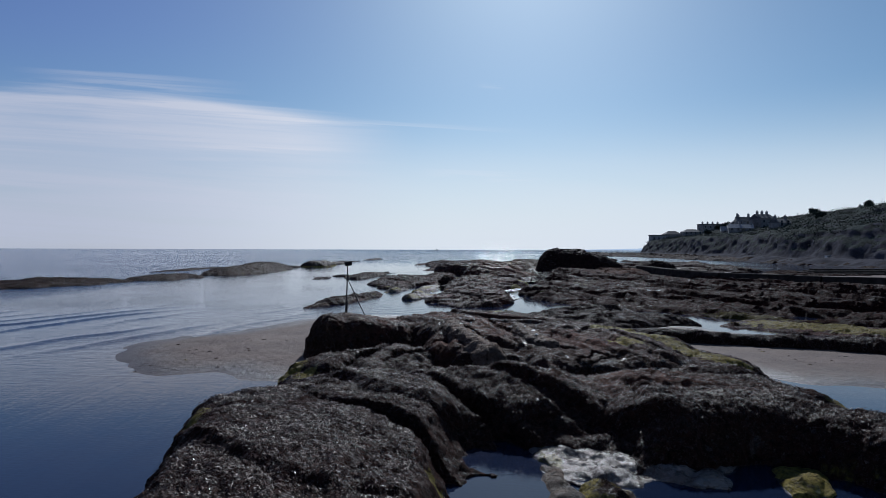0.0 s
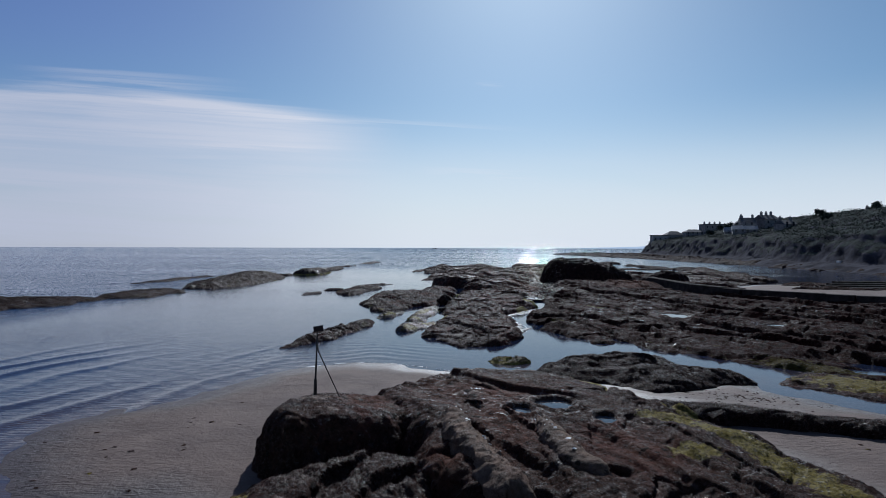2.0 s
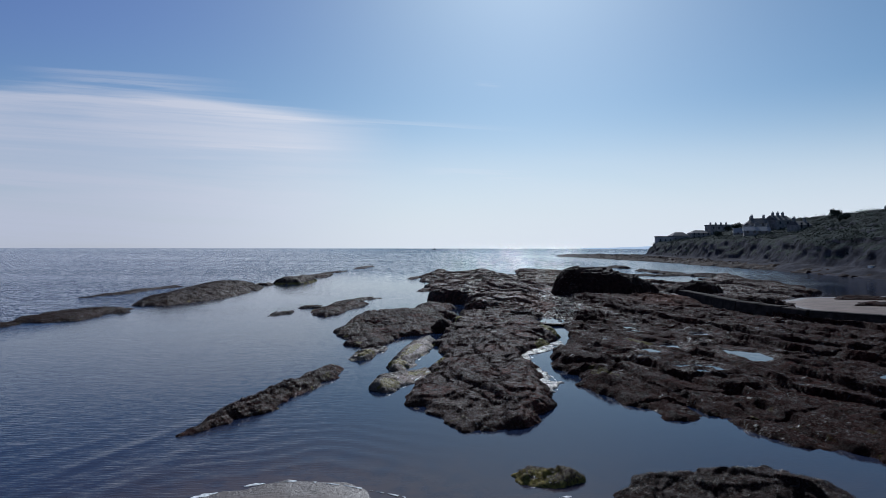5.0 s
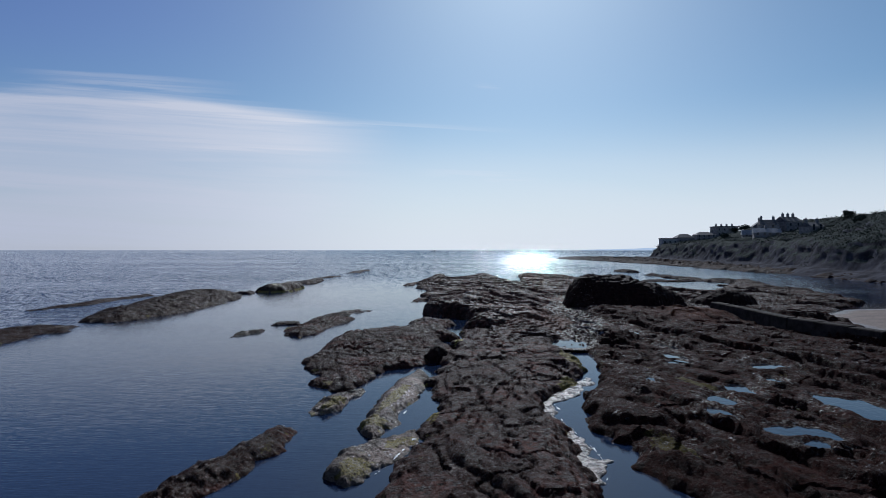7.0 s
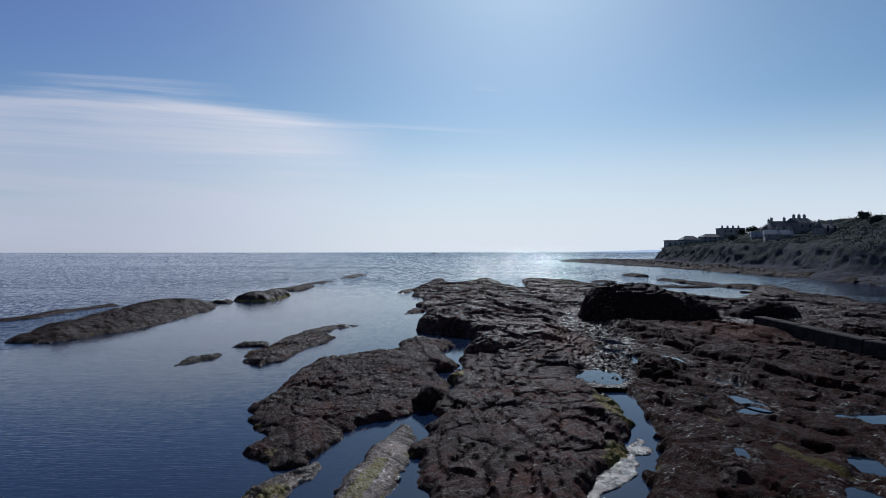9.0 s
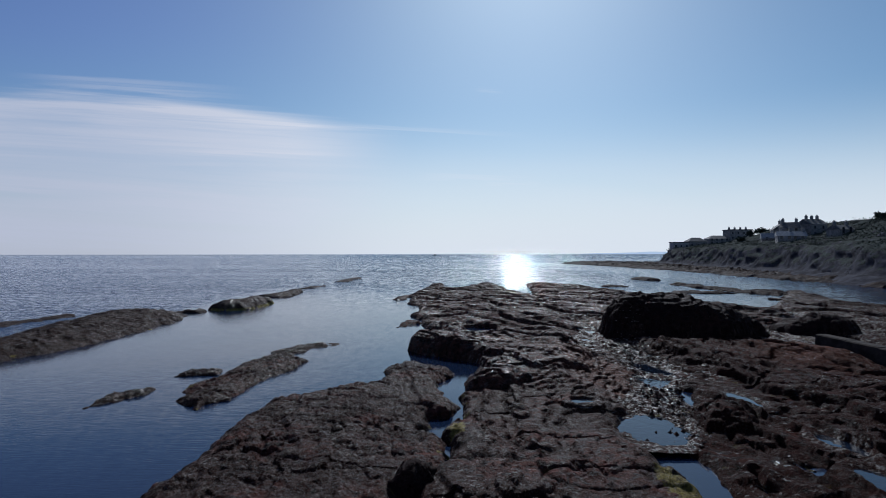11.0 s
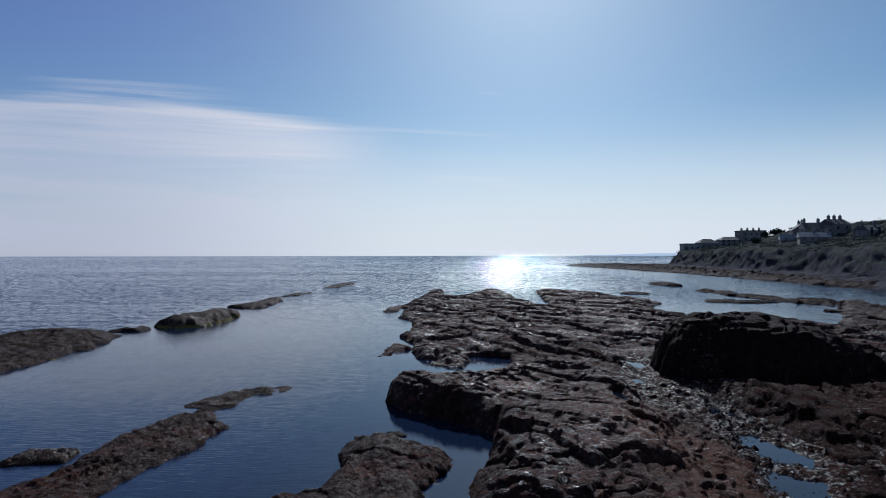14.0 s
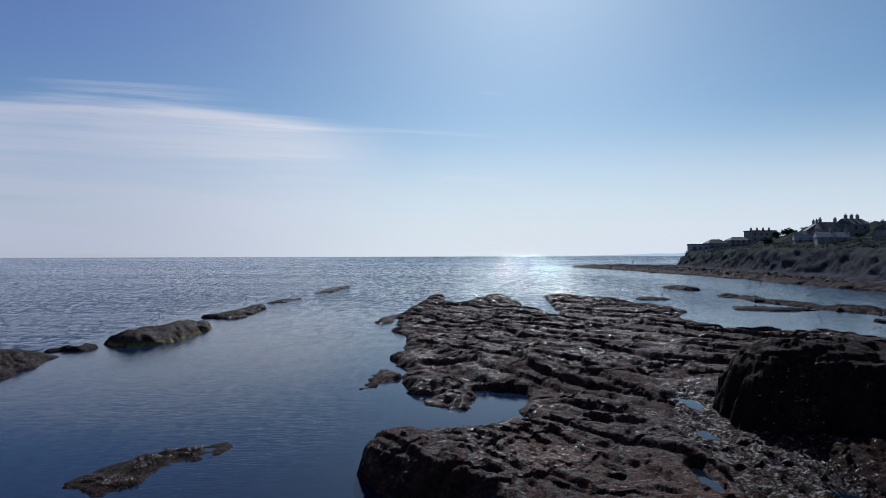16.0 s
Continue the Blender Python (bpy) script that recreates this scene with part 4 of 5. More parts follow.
rock("reef", "bare tilted rock beds at the reef's end running into the sea",
     [(5.4, 105.0), (5.8, 112.2), (3.0, 113.4), (2.2, 108.8), (-0.1, 110.2), (-1.8, 112.0), (-2.7, 115.6), (-3.6, 128.0), (-3.2, 134.0), (-4.9, 141.6), (-6.5, 152.9), (-6.2, 172.0), (-3.2, 208.0), (-1.8, 208.0),
      (-0.6, 186.0), (1.7, 179.6), (6.6, 198.0), (11.5, 202.0), (12.4, 174.0), (15.9, 153.6), (18.4, 176.0), (19.8, 202.0), (25.0, 200.0), (32.2, 184.0), (37.6, 169.0), (31.7, 156.6), (32.6, 143.0), (43.0, 142.0),
      (47.0, 128.0), (37.0, 112.0), (20.0, 106.0), (15.4, 113.4), (12.6, 104.6), (8.0, 103.8)],
     0.58, 0.7, strike=46, bed=2.6, bed_amp=0.46, length=8, scarp=0.4, rough=0.06, res=0.19, seed=23, jag=0.7, thinly=0.12, frond=1.5, broken=0.26, material=rock_bare, weed=5000, warp=0.8,
     bumps=[(5.0, 118.0, 3.6, 6.0, 10, 0.7)])
rock("reef", "wide dark reef flat with rockpools, brown wrack and algae",
     [(8.4, 60.4), (7.5, 57.2), (7.0, 54.9), (7.0, 52.8), (7.6, 49.5), (8.5, 47.2), (9.4, 44.3), (11.1, 43.6), (12.7, 40.8), (15.8, 39.2), (17.4, 36.2), (24.0, 30.0), (40.0, 22.0), (56.0, 30.0), (60.0, 62.0), (46.0, 70.0), (36.0, 76.0),
      (32.6, 84.0), (30.6, 98.0), (26.0, 108.0), (17.4, 109.0), (16.6, 97.0), (16.8, 92.4), (15.7, 87.0), (14.2, 81.4), (12.4, 78.0), (11.1, 73.3), (10.7, 70.0), (10.0, 65.0)],
     0.44, 0.5, strike=11, bend=lambda q: 7.0 * (1 - np.exp(-np.maximum(q - 30, 0) / 14.0)), bed=2.7, bed_amp=0.46, length=9, scarp=0.4, sway=0.3, rough=0.06, res=0.145, seed=24, jag=0.4, terrace=0.10, frond=1.2, broken=0.20, clump=0.025, hollow=0.02, step=0.07, algae=[(9.0, 51.0, 0.6, 2.0, 10), (13.6, 60.0, 0.7, 3.0, 12), (19.0, 36.0, 4.0, 1.6, -40)], material=rock_red, weed=5000, warp=0.6,
     bumps=[(27.0, 94.0, 3.6, 4.2, 20, 0.75), (20.0, 96.0, 3.0, 6.0, 12, 0.35)], rusty=[(27.0, 93.0, 4.0, 4.5, 0)],
     pits=[(21.5, 36.0, 4.5, 2.0, -35, -0.5), (12.5, 43.6, 6.5, 3.0, -38, -0.28)],
     pools=[(19.3, 57.2, 1.22, 1.98, None), (14.5, 52.7, 1.14, 0.99, None), (13.1, 56.7, 0.68, 1.06, None), (12.1, 54.6, 0.46, 0.91, None), (15.9, 60.2, 0.72, 1.06, None), (16.0, 69.2, 0.61, 1.44, None), (19.9, 66.8, 1.44, 1.06, None),
            (11.2, 60.1, 0.30, 0.84, None), (13.7, 50.7, 0.46, 0.46, None), (16.8, 73.4, 0.53, 1.52, None), (24.0, 50.0, 1.14, 1.22, None), (18.6, 62.0, 0.46, 0.68, None), (15.2, 67.4, 0.84, 0.61, None), (16.6, 80.6, 0.53, 1.52, None)])
rock("boulder", "huge dark boulder, bare on top, rising over the reef",
     [(15.8, 104.2), (15.6, 107.8), (17.6, 111.2), (21.6, 113.4), (26.4, 113.0), (30.4, 111.0), (32.2, 107.6), (30.8, 104.8), (26.0, 102.0), (21.0, 101.4), (17.2, 102.4)],
     3.0, 1.0, strike=20, bed=3.6, bed_amp=0.26, step=0.25, terrace=0.30, rough=0.10, res=0.11, seed=31, material=rock_black, warp=0.8, sway=0.08, broken=0.07,
     bumps=[(20.6, 107.0, 4.6, 4.4, 0, 1.0), (18.0, 106.0, 1.8, 2.4, 0, 0.3)], pits=[(30.6, 107.0, 3.0, 5.0, 0, -0.9)])
rock("boulder", "lower dark boulder beside the huge one",
     [(32.8, 105.6), (32.6, 109.0), (35.6, 110.8), (39.4, 109.6), (41.0, 106.6), (38.0, 104.4)], 1.9, 0.8, seed=32, res=0.15, material=rock_black, warp=0.5, bed_amp=0.3)

# slabs and skerries in the lagoon
rock("reef_slab", "wrack-covered grey slab standing off the reef",
     [(-5.3, 60.6), (-5.9, 61.4), (-6.9, 62.3), (-6.8, 64.2), (-8.1, 67.0), (-8.7, 70.0), (-8.4, 73.0), (-8.9, 77.2), (-8.2, 80.2), (-6.6, 83.0), (-5.0, 84.8), (-3.4, 85.6), (-2.9, 87.9), (-3.2, 89.2), (-2.5, 92.2), (-1.2, 91.6), (0.0, 90.4), (1.3, 89.2), (1.4, 87.4), (0.4, 85.8), (0.8, 83.0),
      (1.5, 80.4), (1.3, 78.4), (0.1, 77.8), (0.1, 75.0), (1.0, 74.2), (1.0, 71.2), (0.2, 69.6), (-1.0, 67.6), (-2.1, 67.0), (-3.0, 66.2), (-3.5, 63.8), (-4.1, 61.4)],
     0.5, 0.35, strike=4, bed=2.6, bed_amp=0.15, rough=0.08, res=0.065, seed=41, jag=0.4, frond=1.1, broken=0.15, clump=0.09, hollow=0.02, terrace=0, material=rock_mixed, weed=26000, warp=0.4)
rock("reef_slab", "wrack-edged slab with a pale green back at the water's edge", [(-5.2, 56.2), (-5.6, 58.4), (-4.9, 60.1), (-3.7, 61.8), (-3.7, 60.0), (-4.0, 58.2), (-4.5, 56.4)],
     0.34, 0.3, strike=-12, bed=1.1, bed_amp=0.14, rough=0.06, res=0.05, seed=40, material=rock_pale, weed=1100, warp=0.3, clump=0.05, broken=0.05, jag=0.2, algae=[(-4.6, 57.8, 0.4, 1.6, -15)], scoured=[(-4.3, 58.8, 0.45, 2.2, -15)])
rock("reef_slab", "pale wet slab with green algae at the water's edge", [(-2.1, 52.6), (-2.8, 54.0), (-3.0, 57.6), (-2.5, 60.4), (-1.7, 63.6), (-1.0, 66.0), (-0.4, 64.4), (-0.5, 62.0), (-0.9, 59.2), (-1.4, 55.6)],
     0.40, 0.35, strike=-8, bed=1.3, bed_amp=0.06, rough=0.035, res=0.05, seed=42, material=rock_pale, weed=1800, warp=0.35, tilt=-0.16, clump=0.02, broken=0.02, hollow=0.02, terrace=0.06, jag=0.2, algae=[(-1.8, 58.5, 0.4, 3.6, -10), (-2.4, 54.6, 0.7, 0.9, 0)], scoured=[(-1.4, 59.6, 0.6, 5.0, -9)])
rock("reef_slab", "pale wet slab with green algae at the water's edge", [(-2.9, 48.8), (-3.2, 51.0), (-2.2, 52.2), (-0.5, 54.3), (-0.3, 53.2), (-1.0, 50.6), (-1.7, 49.0), (-2.3, 48.0)],
     0.34, 0.3, strike=-8, bed=1.1, bed_amp=0.06, rough=0.035, res=0.05, seed=43, material=rock_pale, weed=1200, warp=0.3, tilt=-0.14, clump=0.02, broken=0.02, hollow=0.02, terrace=0.06, jag=0.2, algae=[(-2.2, 49.4, 0.6, 1.0, -20), (-1.1, 52.2, 0.4, 1.2, -20)], scoured=[(-1.4, 51.0, 0.6, 2.6, -22)])
rock("skerry", "narrow knobbly rock covered in wrack, green algae at its tip",
     [(-9.2, 41.6), (-9.2, 43.2), (-8.6, 45.8), (-7.8, 49.4), (-7.0, 52.0), (-6.1, 54.4), (-5.3, 53.9), (-5.2, 52.0), (-6.0, 49.4), (-6.9, 46.4), (-7.4, 44.2), (-8.4, 42.2)],
     0.42, 0.45, strike=-20, bed=1.2, bed_amp=0.15, rough=0.08, res=0.06, seed=44, jag=0.35, frond=1.0, clump=0.10, material=rock_mixed, weed=7500, warp=0.3)
rock("skerry", "broad low skerry matted with wrack",
     [(-13.6, 81.4), (-14.5, 84.2), (-13.7, 88.2), (-13.8, 91.4), (-12.7, 94.6), (-11.4, 95.6), (-9.5, 92.9), (-9.9, 89.7), (-10.6, 86.9), (-10.6, 84.6), (-11.2, 81.4), (-11.9, 79.8)],
     0.42, 0.5, strike=-6, bed=1.4, bed_amp=0.16, rough=0.08, res=0.07, seed=45, jag=0.45, frond=1.1, clump=0.10, material=rock_mixed, weed=12000, warp=0.4)
small_count = [0]


def small_rock(lab, poly, hi, mat):
    """One of the small rocks and skerries scattered over the water."""
    i = small_count[0]
    small_count[0] += 1
    far = max(q[1] for q in poly) > 95
    rock("skerry" if far else "rock", lab, poly, hi * (1.3 if far else 1), 0.9 if far else 0.3, strike=4, bed=1.6, bed_amp=0.15 if hi > 0.2 else 0.06, rough=0.16 if far else 0.08, res=0.2 if far else 0.07, seed=60 + i, jag=0.8 if far else 0.12, weed=1500 if poly[0][0] < -5 and 60 < poly[0][1] < 110 else 0, frond=1.7, material=mat, warp=0.8 if far else 0.35)


small_rock("small low rock awash in the lagoon", [(-14.2, 95.8), (-13.4, 98.2), (-11.8, 101.2), (-9.5, 102.3), (-9.2, 101.2), (-10.8, 98.8), (-11.8, 96.2)], 0.06, rock_dark)
small_rock("small low rock awash in the lagoon", [(-18.0, 79.8), (-18.1, 82.4), (-16.6, 84.6), (-16.3, 82.6)], 0.14, rock_dark)
small_rock("rounded dark rock at the reef's foot", [(-4.9, 113.4), (-4.2, 117.6), (-3.0, 121.0), (-2.4, 118.0), (-3.6, 114.0)], 0.35, rock_bare)
small_rock("rounded dark rock at the reef's foot", [(-9.2, 149.4), (-8.6, 158.0), (-7.0, 160.6), (-6.6, 152.0)], 0.4, rock_bare)
small_rock("rounded dark rock at the slab's end", [(-3.4, 88.4), (-3.3, 90.6), (-2.2, 91.4), (-2.0, 88.8)], 0.3, rock_dark)
small_rock("small dark rock at the skerry's end", [(-36.4, 127.8), (-36.0, 130.6), (-33.6, 131.0), (-33.2, 129.0)], 0.3, rock_dark)
small_rock("skerry with a greenish crown", [(-33.6, 133.6), (-30.5, 131.6), (-28.0, 133.6), (-27.5, 138.0), (-28.4, 146.0), (-29.6, 150.0), (-31.6, 146.0), (-33.0, 140.0)], 0.85, rock_green)
small_rock("dark skerry breaking the water", [(-34.2, 158.0), (-33.6, 168.0), (-32.6, 177.0), (-30.6, 174.0), (-29.0, 158.0), (-30.0, 155.5)], 0.45, rock_dark)
small_rock("dark skerry breaking the water", [(-33.4, 183.0), (-32.6, 192.0), (-30.2, 194.0), (-30.6, 185.0)], 0.25, rock_dark)
small_rock("low dark skerry far out at sea", [(-32.6, 212.0), (-30.8, 238.0), (-27.8, 241.0), (-29.4, 216.0)], 0.3, rock_dark)
small_rock("small low rock awash in the lagoon", [(-17.0, 87.6), (-16.6, 89.6), (-14.6, 89.9), (-14.4, 88.2)], 0.2, rock_dark)
small_rock("thin dark skerry just above the water", [(-50.6, 101.0), (-51.2, 113.0), (-49.0, 127.0), (-47.6, 124.0), (-48.0, 108.0)], 0.16, rock_dark)
small_rock("low skerry off the bay", [(56.0, 230.0), (57.0, 238.0), (62.0, 232.0), (61.0, 220.0), (58.0, 222.0)], 0.6, rock_black)
small_rock("low skerry off the bay", [(37.0, 191.0), (38.0, 197.0), (43.0, 196.0), (42.0, 189.0)], 0.3, rock_black)
small_rock("algae-green stone in the pool", [(3.15, 10.85), (3.1, 11.35), (3.6, 11.7), (4.0, 11.2), (3.9, 10.7), (3.5, 10.55)], 0.24, rock_green)
small_rock("algae-green stone in the pool", [(6.75, 11.05), (6.7, 11.4), (6.95, 12.0), (7.4, 12.3), (7.75, 12.1), (7.6, 11.5), (7.3, 11.0)], 0.26, rock_green)
small_rock("algae-green stone in the pool", [(2.5, 10.3), (2.65, 11.2), (2.75, 12.2), (3.0, 12.1), (3.1, 11.0), (3.3, 10.4)], 0.16, rock_pale)
small_rock("rounded weedy stone beside the slab", [(0.3, 72.2), (0.2, 73.0), (0.9, 73.3), (1.2, 72.6)], 0.3, rock_green)
small_rock("dark stone off the slab's tip", [(-1.9, 91.4), (-1.8, 92.6), (-0.9, 92.8), (-0.8, 91.8)], 0.3, rock_dark)
small_rock("dark stone off the slab's tip", [(-3.2, 91.0), (-3.1, 91.9), (-2.2, 92.0), (-2.3, 91.2)], 0.2, rock_dark)
rock("skerry", "long dark skerry, highest in the middle, outside the lagoon",
     [(-37.8, 90.0), (-33.2, 89.6), (-31.2, 96.0), (-30.2, 103.0), (-30.6, 111.0), (-31.6, 120.0), (-33.4, 126.4), (-38.5, 127.6), (-45.0, 123.6), (-43.2, 113.0), (-40.8, 103.0), (-39.4, 95.0)],
     1.05, 2.4, strike=-8, bed=2.6, bed_amp=0.32, rough=0.14, res=0.15, seed=51, jag=0.8, frond=1.6, broken=0.15, material=rock_dark, warp=0.9, weed=9000)
rock("skerry", "long low dark skerry outside the lagoon", [(-60.0, 55.0), (-58.0, 66.0), (-48.0, 71.0), (-42.0, 73.0), (-38.9, 72.6), (-38.6, 66.0), (-41.6, 60.6), (-48.0, 54.0)],
     0.6, 1.2, strike=-50, bed=2.4, bed_amp=0.25, rough=0.12, res=0.2, seed=52, jag=0.9, material=rock_dark, warp=0.7)
rock("skerry", "low dark skerry with a small peak", [(-40.0, 73.4), (-40.8, 77.6), (-38.6, 83.0), (-35.6, 86.4), (-34.6, 84.0), (-35.2, 76.0), (-37.4, 73.6)],
     0.6, 1.0, strike=-10, bed=2.0, bed_amp=0.25, rough=0.12, res=0.2, seed=53, jag=0.7, material=rock_dark, warp=0.6)

rock("reef", "low rubble and weed between the reef's higher beds",
     [(5.0, 84.0), (6.0, 100.0), (4.6, 104.4), (11.0, 106.5), (14.0, 112.0), (17.0, 120.0), (48.0, 130.0), (60.0, 118.0), (46.0, 100.0), (31.0, 92.0), (14.6, 84.0), (12.4, 77.0), (10.0, 74.0)],
     0.2, 0.8, strike=12, bed=1.5, bed_amp=0.3, rough=0.12, res=0.18, seed=25, frond=1.8, material=rock_red, warp=0.7, weed=4000,
     soaked=0.5, pools=[(10.1, 76.2, 1.5, 2.7, 0.1), (13.9, 85.9, 1.0, 1.6, 0.12), (14.9, 89.6, 0.9, 2.0, 0.14), (15.4, 95.6, 0.5, 1.3, 0.16), (13.5, 103.0, 0.5, 0.9, 0.16), (14.9, 109.6, 0.7, 1.8, 0.12)])

rock("reef", "low rock flats with shining wet strips beside the bay",
     [(33.0, 99.0), (37.0, 108.0), (45.0, 122.0), (48.0, 137.0), (56.0, 149.0), (63.0, 160.0), (68.0, 168.0), (66.0, 149.0), (63.0, 130.0), (59.0, 114.0), (52.0, 107.0), (47.0, 103.0), (43.0, 94.0), (39.0, 82.0), (33.0, 82.0)],
     0.42, 0.8, strike=30, bed=3.4, bed_amp=0.45, length=9, rough=0.12, res=0.26, seed=26, jag=1.2, soaked=0.2, material=rock_red, warp=1.2, sway=0.5,
     bumps=[(64.5, 160.0, 2.6, 5.0, 20, 0.7), (36.5, 95.0, 2.0, 4.0, 30, 0.5)], pools=[(58.0, 147.0, 1.5, 4.0, 0.2), (52.6, 134.0, 1.4, 4.0, 0.2), (57.0, 128.0, 1.2, 3.0, 0.2)])
rock("skerry", "broken line of dark rocks across the calm bay", [(57.0, 205.0), (62.0, 196.0), (60.4, 186.0), (63.0, 176.0), (68.0, 168.0), (63.0, 161.0), (60.0, 167.0), (58.6, 178.0), (57.4, 190.0)],
     0.55, 0.8, strike=10, bed=2.4, bed_amp=0.4, rough=0.16, res=0.22, seed=29, jag=1.1, material=rock_black, warp=1.0, sway=0.6)
rock("skerry", "low wet slab lying in the calm bay", [(45.6, 170.0), (47.6, 175.0), (54.0, 173.0), (57.4, 168.0), (51.0, 167.0)],
     0.28, 0.6, strike=60, bed=1.6, bed_amp=0.15, rough=0.1, res=0.2, seed=30, jag=0.6, material=rock_black, warp=0.6)
rock("rock_ledge", "brown rock ledge lying in the sandy pool", [(50.0, 97.0), (53.0, 101.0), (62.0, 99.0), (66.0, 94.0), (58.0, 92.0)],
     0.75, 0.5, strike=40, bed=1.8, bed_amp=0.2, rough=0.1, res=0.16, seed=27, material=rock_red, warp=0.5, floor=0.1)
rock("rock_ledge", "brown rock ledge lying in the sandy pool", [(47.0, 88.0), (49.0, 91.6), (56.0, 89.6), (62.0, 85.0), (54.0, 84.6)],
     0.7, 0.4, strike=40, bed=1.8, bed_amp=0.2, rough=0.1, res=0.16, seed=28, material=rock_red, warp=0.5, floor=0.1)
rock("rock_shelf", "low wet rock shelf glistening beside the dark pool", [(2.5, 13.4), (2.8, 12.4), (2.9, 11.6), (3.7, 11.3), (4.2, 11.3), (4.6, 11.6), (5.1, 11.2), (5.8, 11.3), (6.2, 11.9), (6.6, 12.6), (4.8, 13.3), (3.6, 13.9)],
     0.12, 0.22, strike=60, bed=0.7, bed_amp=0.08, terrace=0.04, rough=0.05, res=0.035, seed=91, jag=0.12, material=rock_washed, warp=0.3, algae=[(2.8, 12.2, 0.35, 0.8, 0)])
rock("rock_shelf", "bank of pale shell sand along the reef's channel", [(5.2, 48.2), (5.8, 48.8), (6.2, 50.4), (6.15, 51.4), (6.3, 52.2), (5.9, 53.8), (5.75, 55.8), (5.9, 58.0), (6.7, 59.6), (7.9, 61.0), (9.2, 63.0), (8.9, 64.4), (7.4, 62.2), (5.2, 58.6), (5.2, 54.0)],
     0.09, 0.3, strike=0, bed=0.8, bed_amp=0.08, terrace=0, rough=0.06, res=0.05, seed=92, jag=0.3, material=rock_washed, warp=0.5, hollow=0)
rock("rock_flat", "low rock flat thick with yellow-green algae", [(15.4, 33.0), (17.6, 35.6), (22.0, 32.0), (27.0, 27.6), (25.0, 25.6), (19.0, 29.2)],
     0.22, 0.4, strike=45, bed=1.4, bed_amp=0.12, rough=0.07, res=0.1, seed=93, material=rock_mixed, warp=0.4, algae=[(20.0, 31.0, 6.0, 1.8, -40)])

rock("boulder", "flat-topped brown block at the reef's inner edge", [(2.1, 82.6), (2.2, 84.8), (4.0, 85.8), (6.4, 85.3), (6.7, 83.4), (4.6, 82.2)],
     1.25, 0.35, strike=70, bed=1.6, bed_amp=0.2, scarp=0.2, rough=0.07, res=0.07, seed=94, material=rock_bare, warp=0.3)
rock("boulder", "black angular block wedged between slab and reef", [(-0.9, 68.9), (-1.1, 70.0), (-0.2, 70.8), (0.8, 70.2), (0.8, 69.2), (-0.1, 68.6)],
     0.85, 0.3, seed=96, res=0.06, bed=1.2, bed_amp=0.15, rough=0.06, broken=0.12, material=rock_black, warp=0.25)
rock("boulder", "black angular block wedged between slab and reef", [(-1.6, 71.2), (-1.6, 72.3), (-0.7, 72.8), (0.0, 72.0), (-0.5, 71.1)],
     0.75, 0.3, seed=97, res=0.06, bed=1.2, bed_amp=0.15, rough=0.06, broken=0.12, material=rock_black, warp=0.25)
rock("boulder", "reddish brown block beside the wet stony channel", [(12.6, 75.8), (12.9, 78.6), (14.6, 79.8), (15.9, 78.2), (15.2, 76.0), (13.6, 75.2)],
     1.0, 0.3, strike=30, seed=98, res=0.07, bed=1.4, bed_amp=0.16, rough=0.06, broken=0.10, material=rock_red, warp=0.3)
rock("boulder", "brown block beside the channel", [(9.6, 57.6), (9.4, 59.4), (10.8, 60.2), (11.6, 58.6), (10.8, 57.4)],
     0.75, 0.35, seed=95, res=0.07, bed=1.2, bed_amp=0.15, rough=0.07, material=rock_mixed, warp=0.25)

for ring, k in POOLS:
    bm = bmesh.new()
    bm.faces.new([bm.verts.new(q) for q in ring])
    me = bpy.data.meshes.new("rock_pool")
    bm.to_mesh(me)
    bm.free()
    me.materials.append(pool_mat)
    tagged(new("rock_pool", me), "still clear rock pool mirroring the sky", "rock pool", "rock pools on the reef")

# ---- marker post on the rock ----
def rod(bm, a, b, r0, r1, n=10):
    a, b = Vector(a), Vector(b)
    g = bmesh.ops.create_cone(bm, cap_ends=True, segments=n, radius1=r0, radius2=r1, depth=(b - a).length)
    q = (b - a).to_track_quat("Z", "Y").to_matrix().to_4x4()
    bmesh.ops.transform(bm, verts=g["verts"], matrix=Matrix.Translation((a + b) / 2) @ q)
    return bm


mx, my = -3.26, 24.7
mz = ground_at(mx, my) - 0.05
marker = new("marker_post")
marker.location = (mx, my, mz)
tagged(marker, "dark metal post with stay and plate on the rock", "post")
part("socket", rod(bmesh.new(), (0, 0, -0.1), (0.01, 0, 0.55), 0.06, 0.045), post_metal, marker)
part("post", rod(bmesh.new(), (0.01, 0, 0.5), (0.0, 0.3, 1.92), 0.03, 0.022), post_metal, marker)
part("collar", rod(bmesh.new(), (0.012, 0.21, 1.36), (0.009, 0.235, 1.48), 0.045, 0.045), post_metal, marker)
foot = ground_at(mx + 0.74, my + 0.15) - mz
part("stay", rod(bmesh.new(), (0.01, 0.22, 1.42), (0.74, 0.15, foot - 0.05), 0.018, 0.018, 8), post_metal, marker)
bm = box(bmesh.new(), -0.15, 0.15, -0.02, 0.02, -0.10, 0.10, 0.008)
bmesh.ops.transform(bm, verts=bm.verts, matrix=pose(0.02, 0.33, 2.02, 30, -8, 14))
part("plate", bm, panel_dark, marker, "small dark tilted plate")


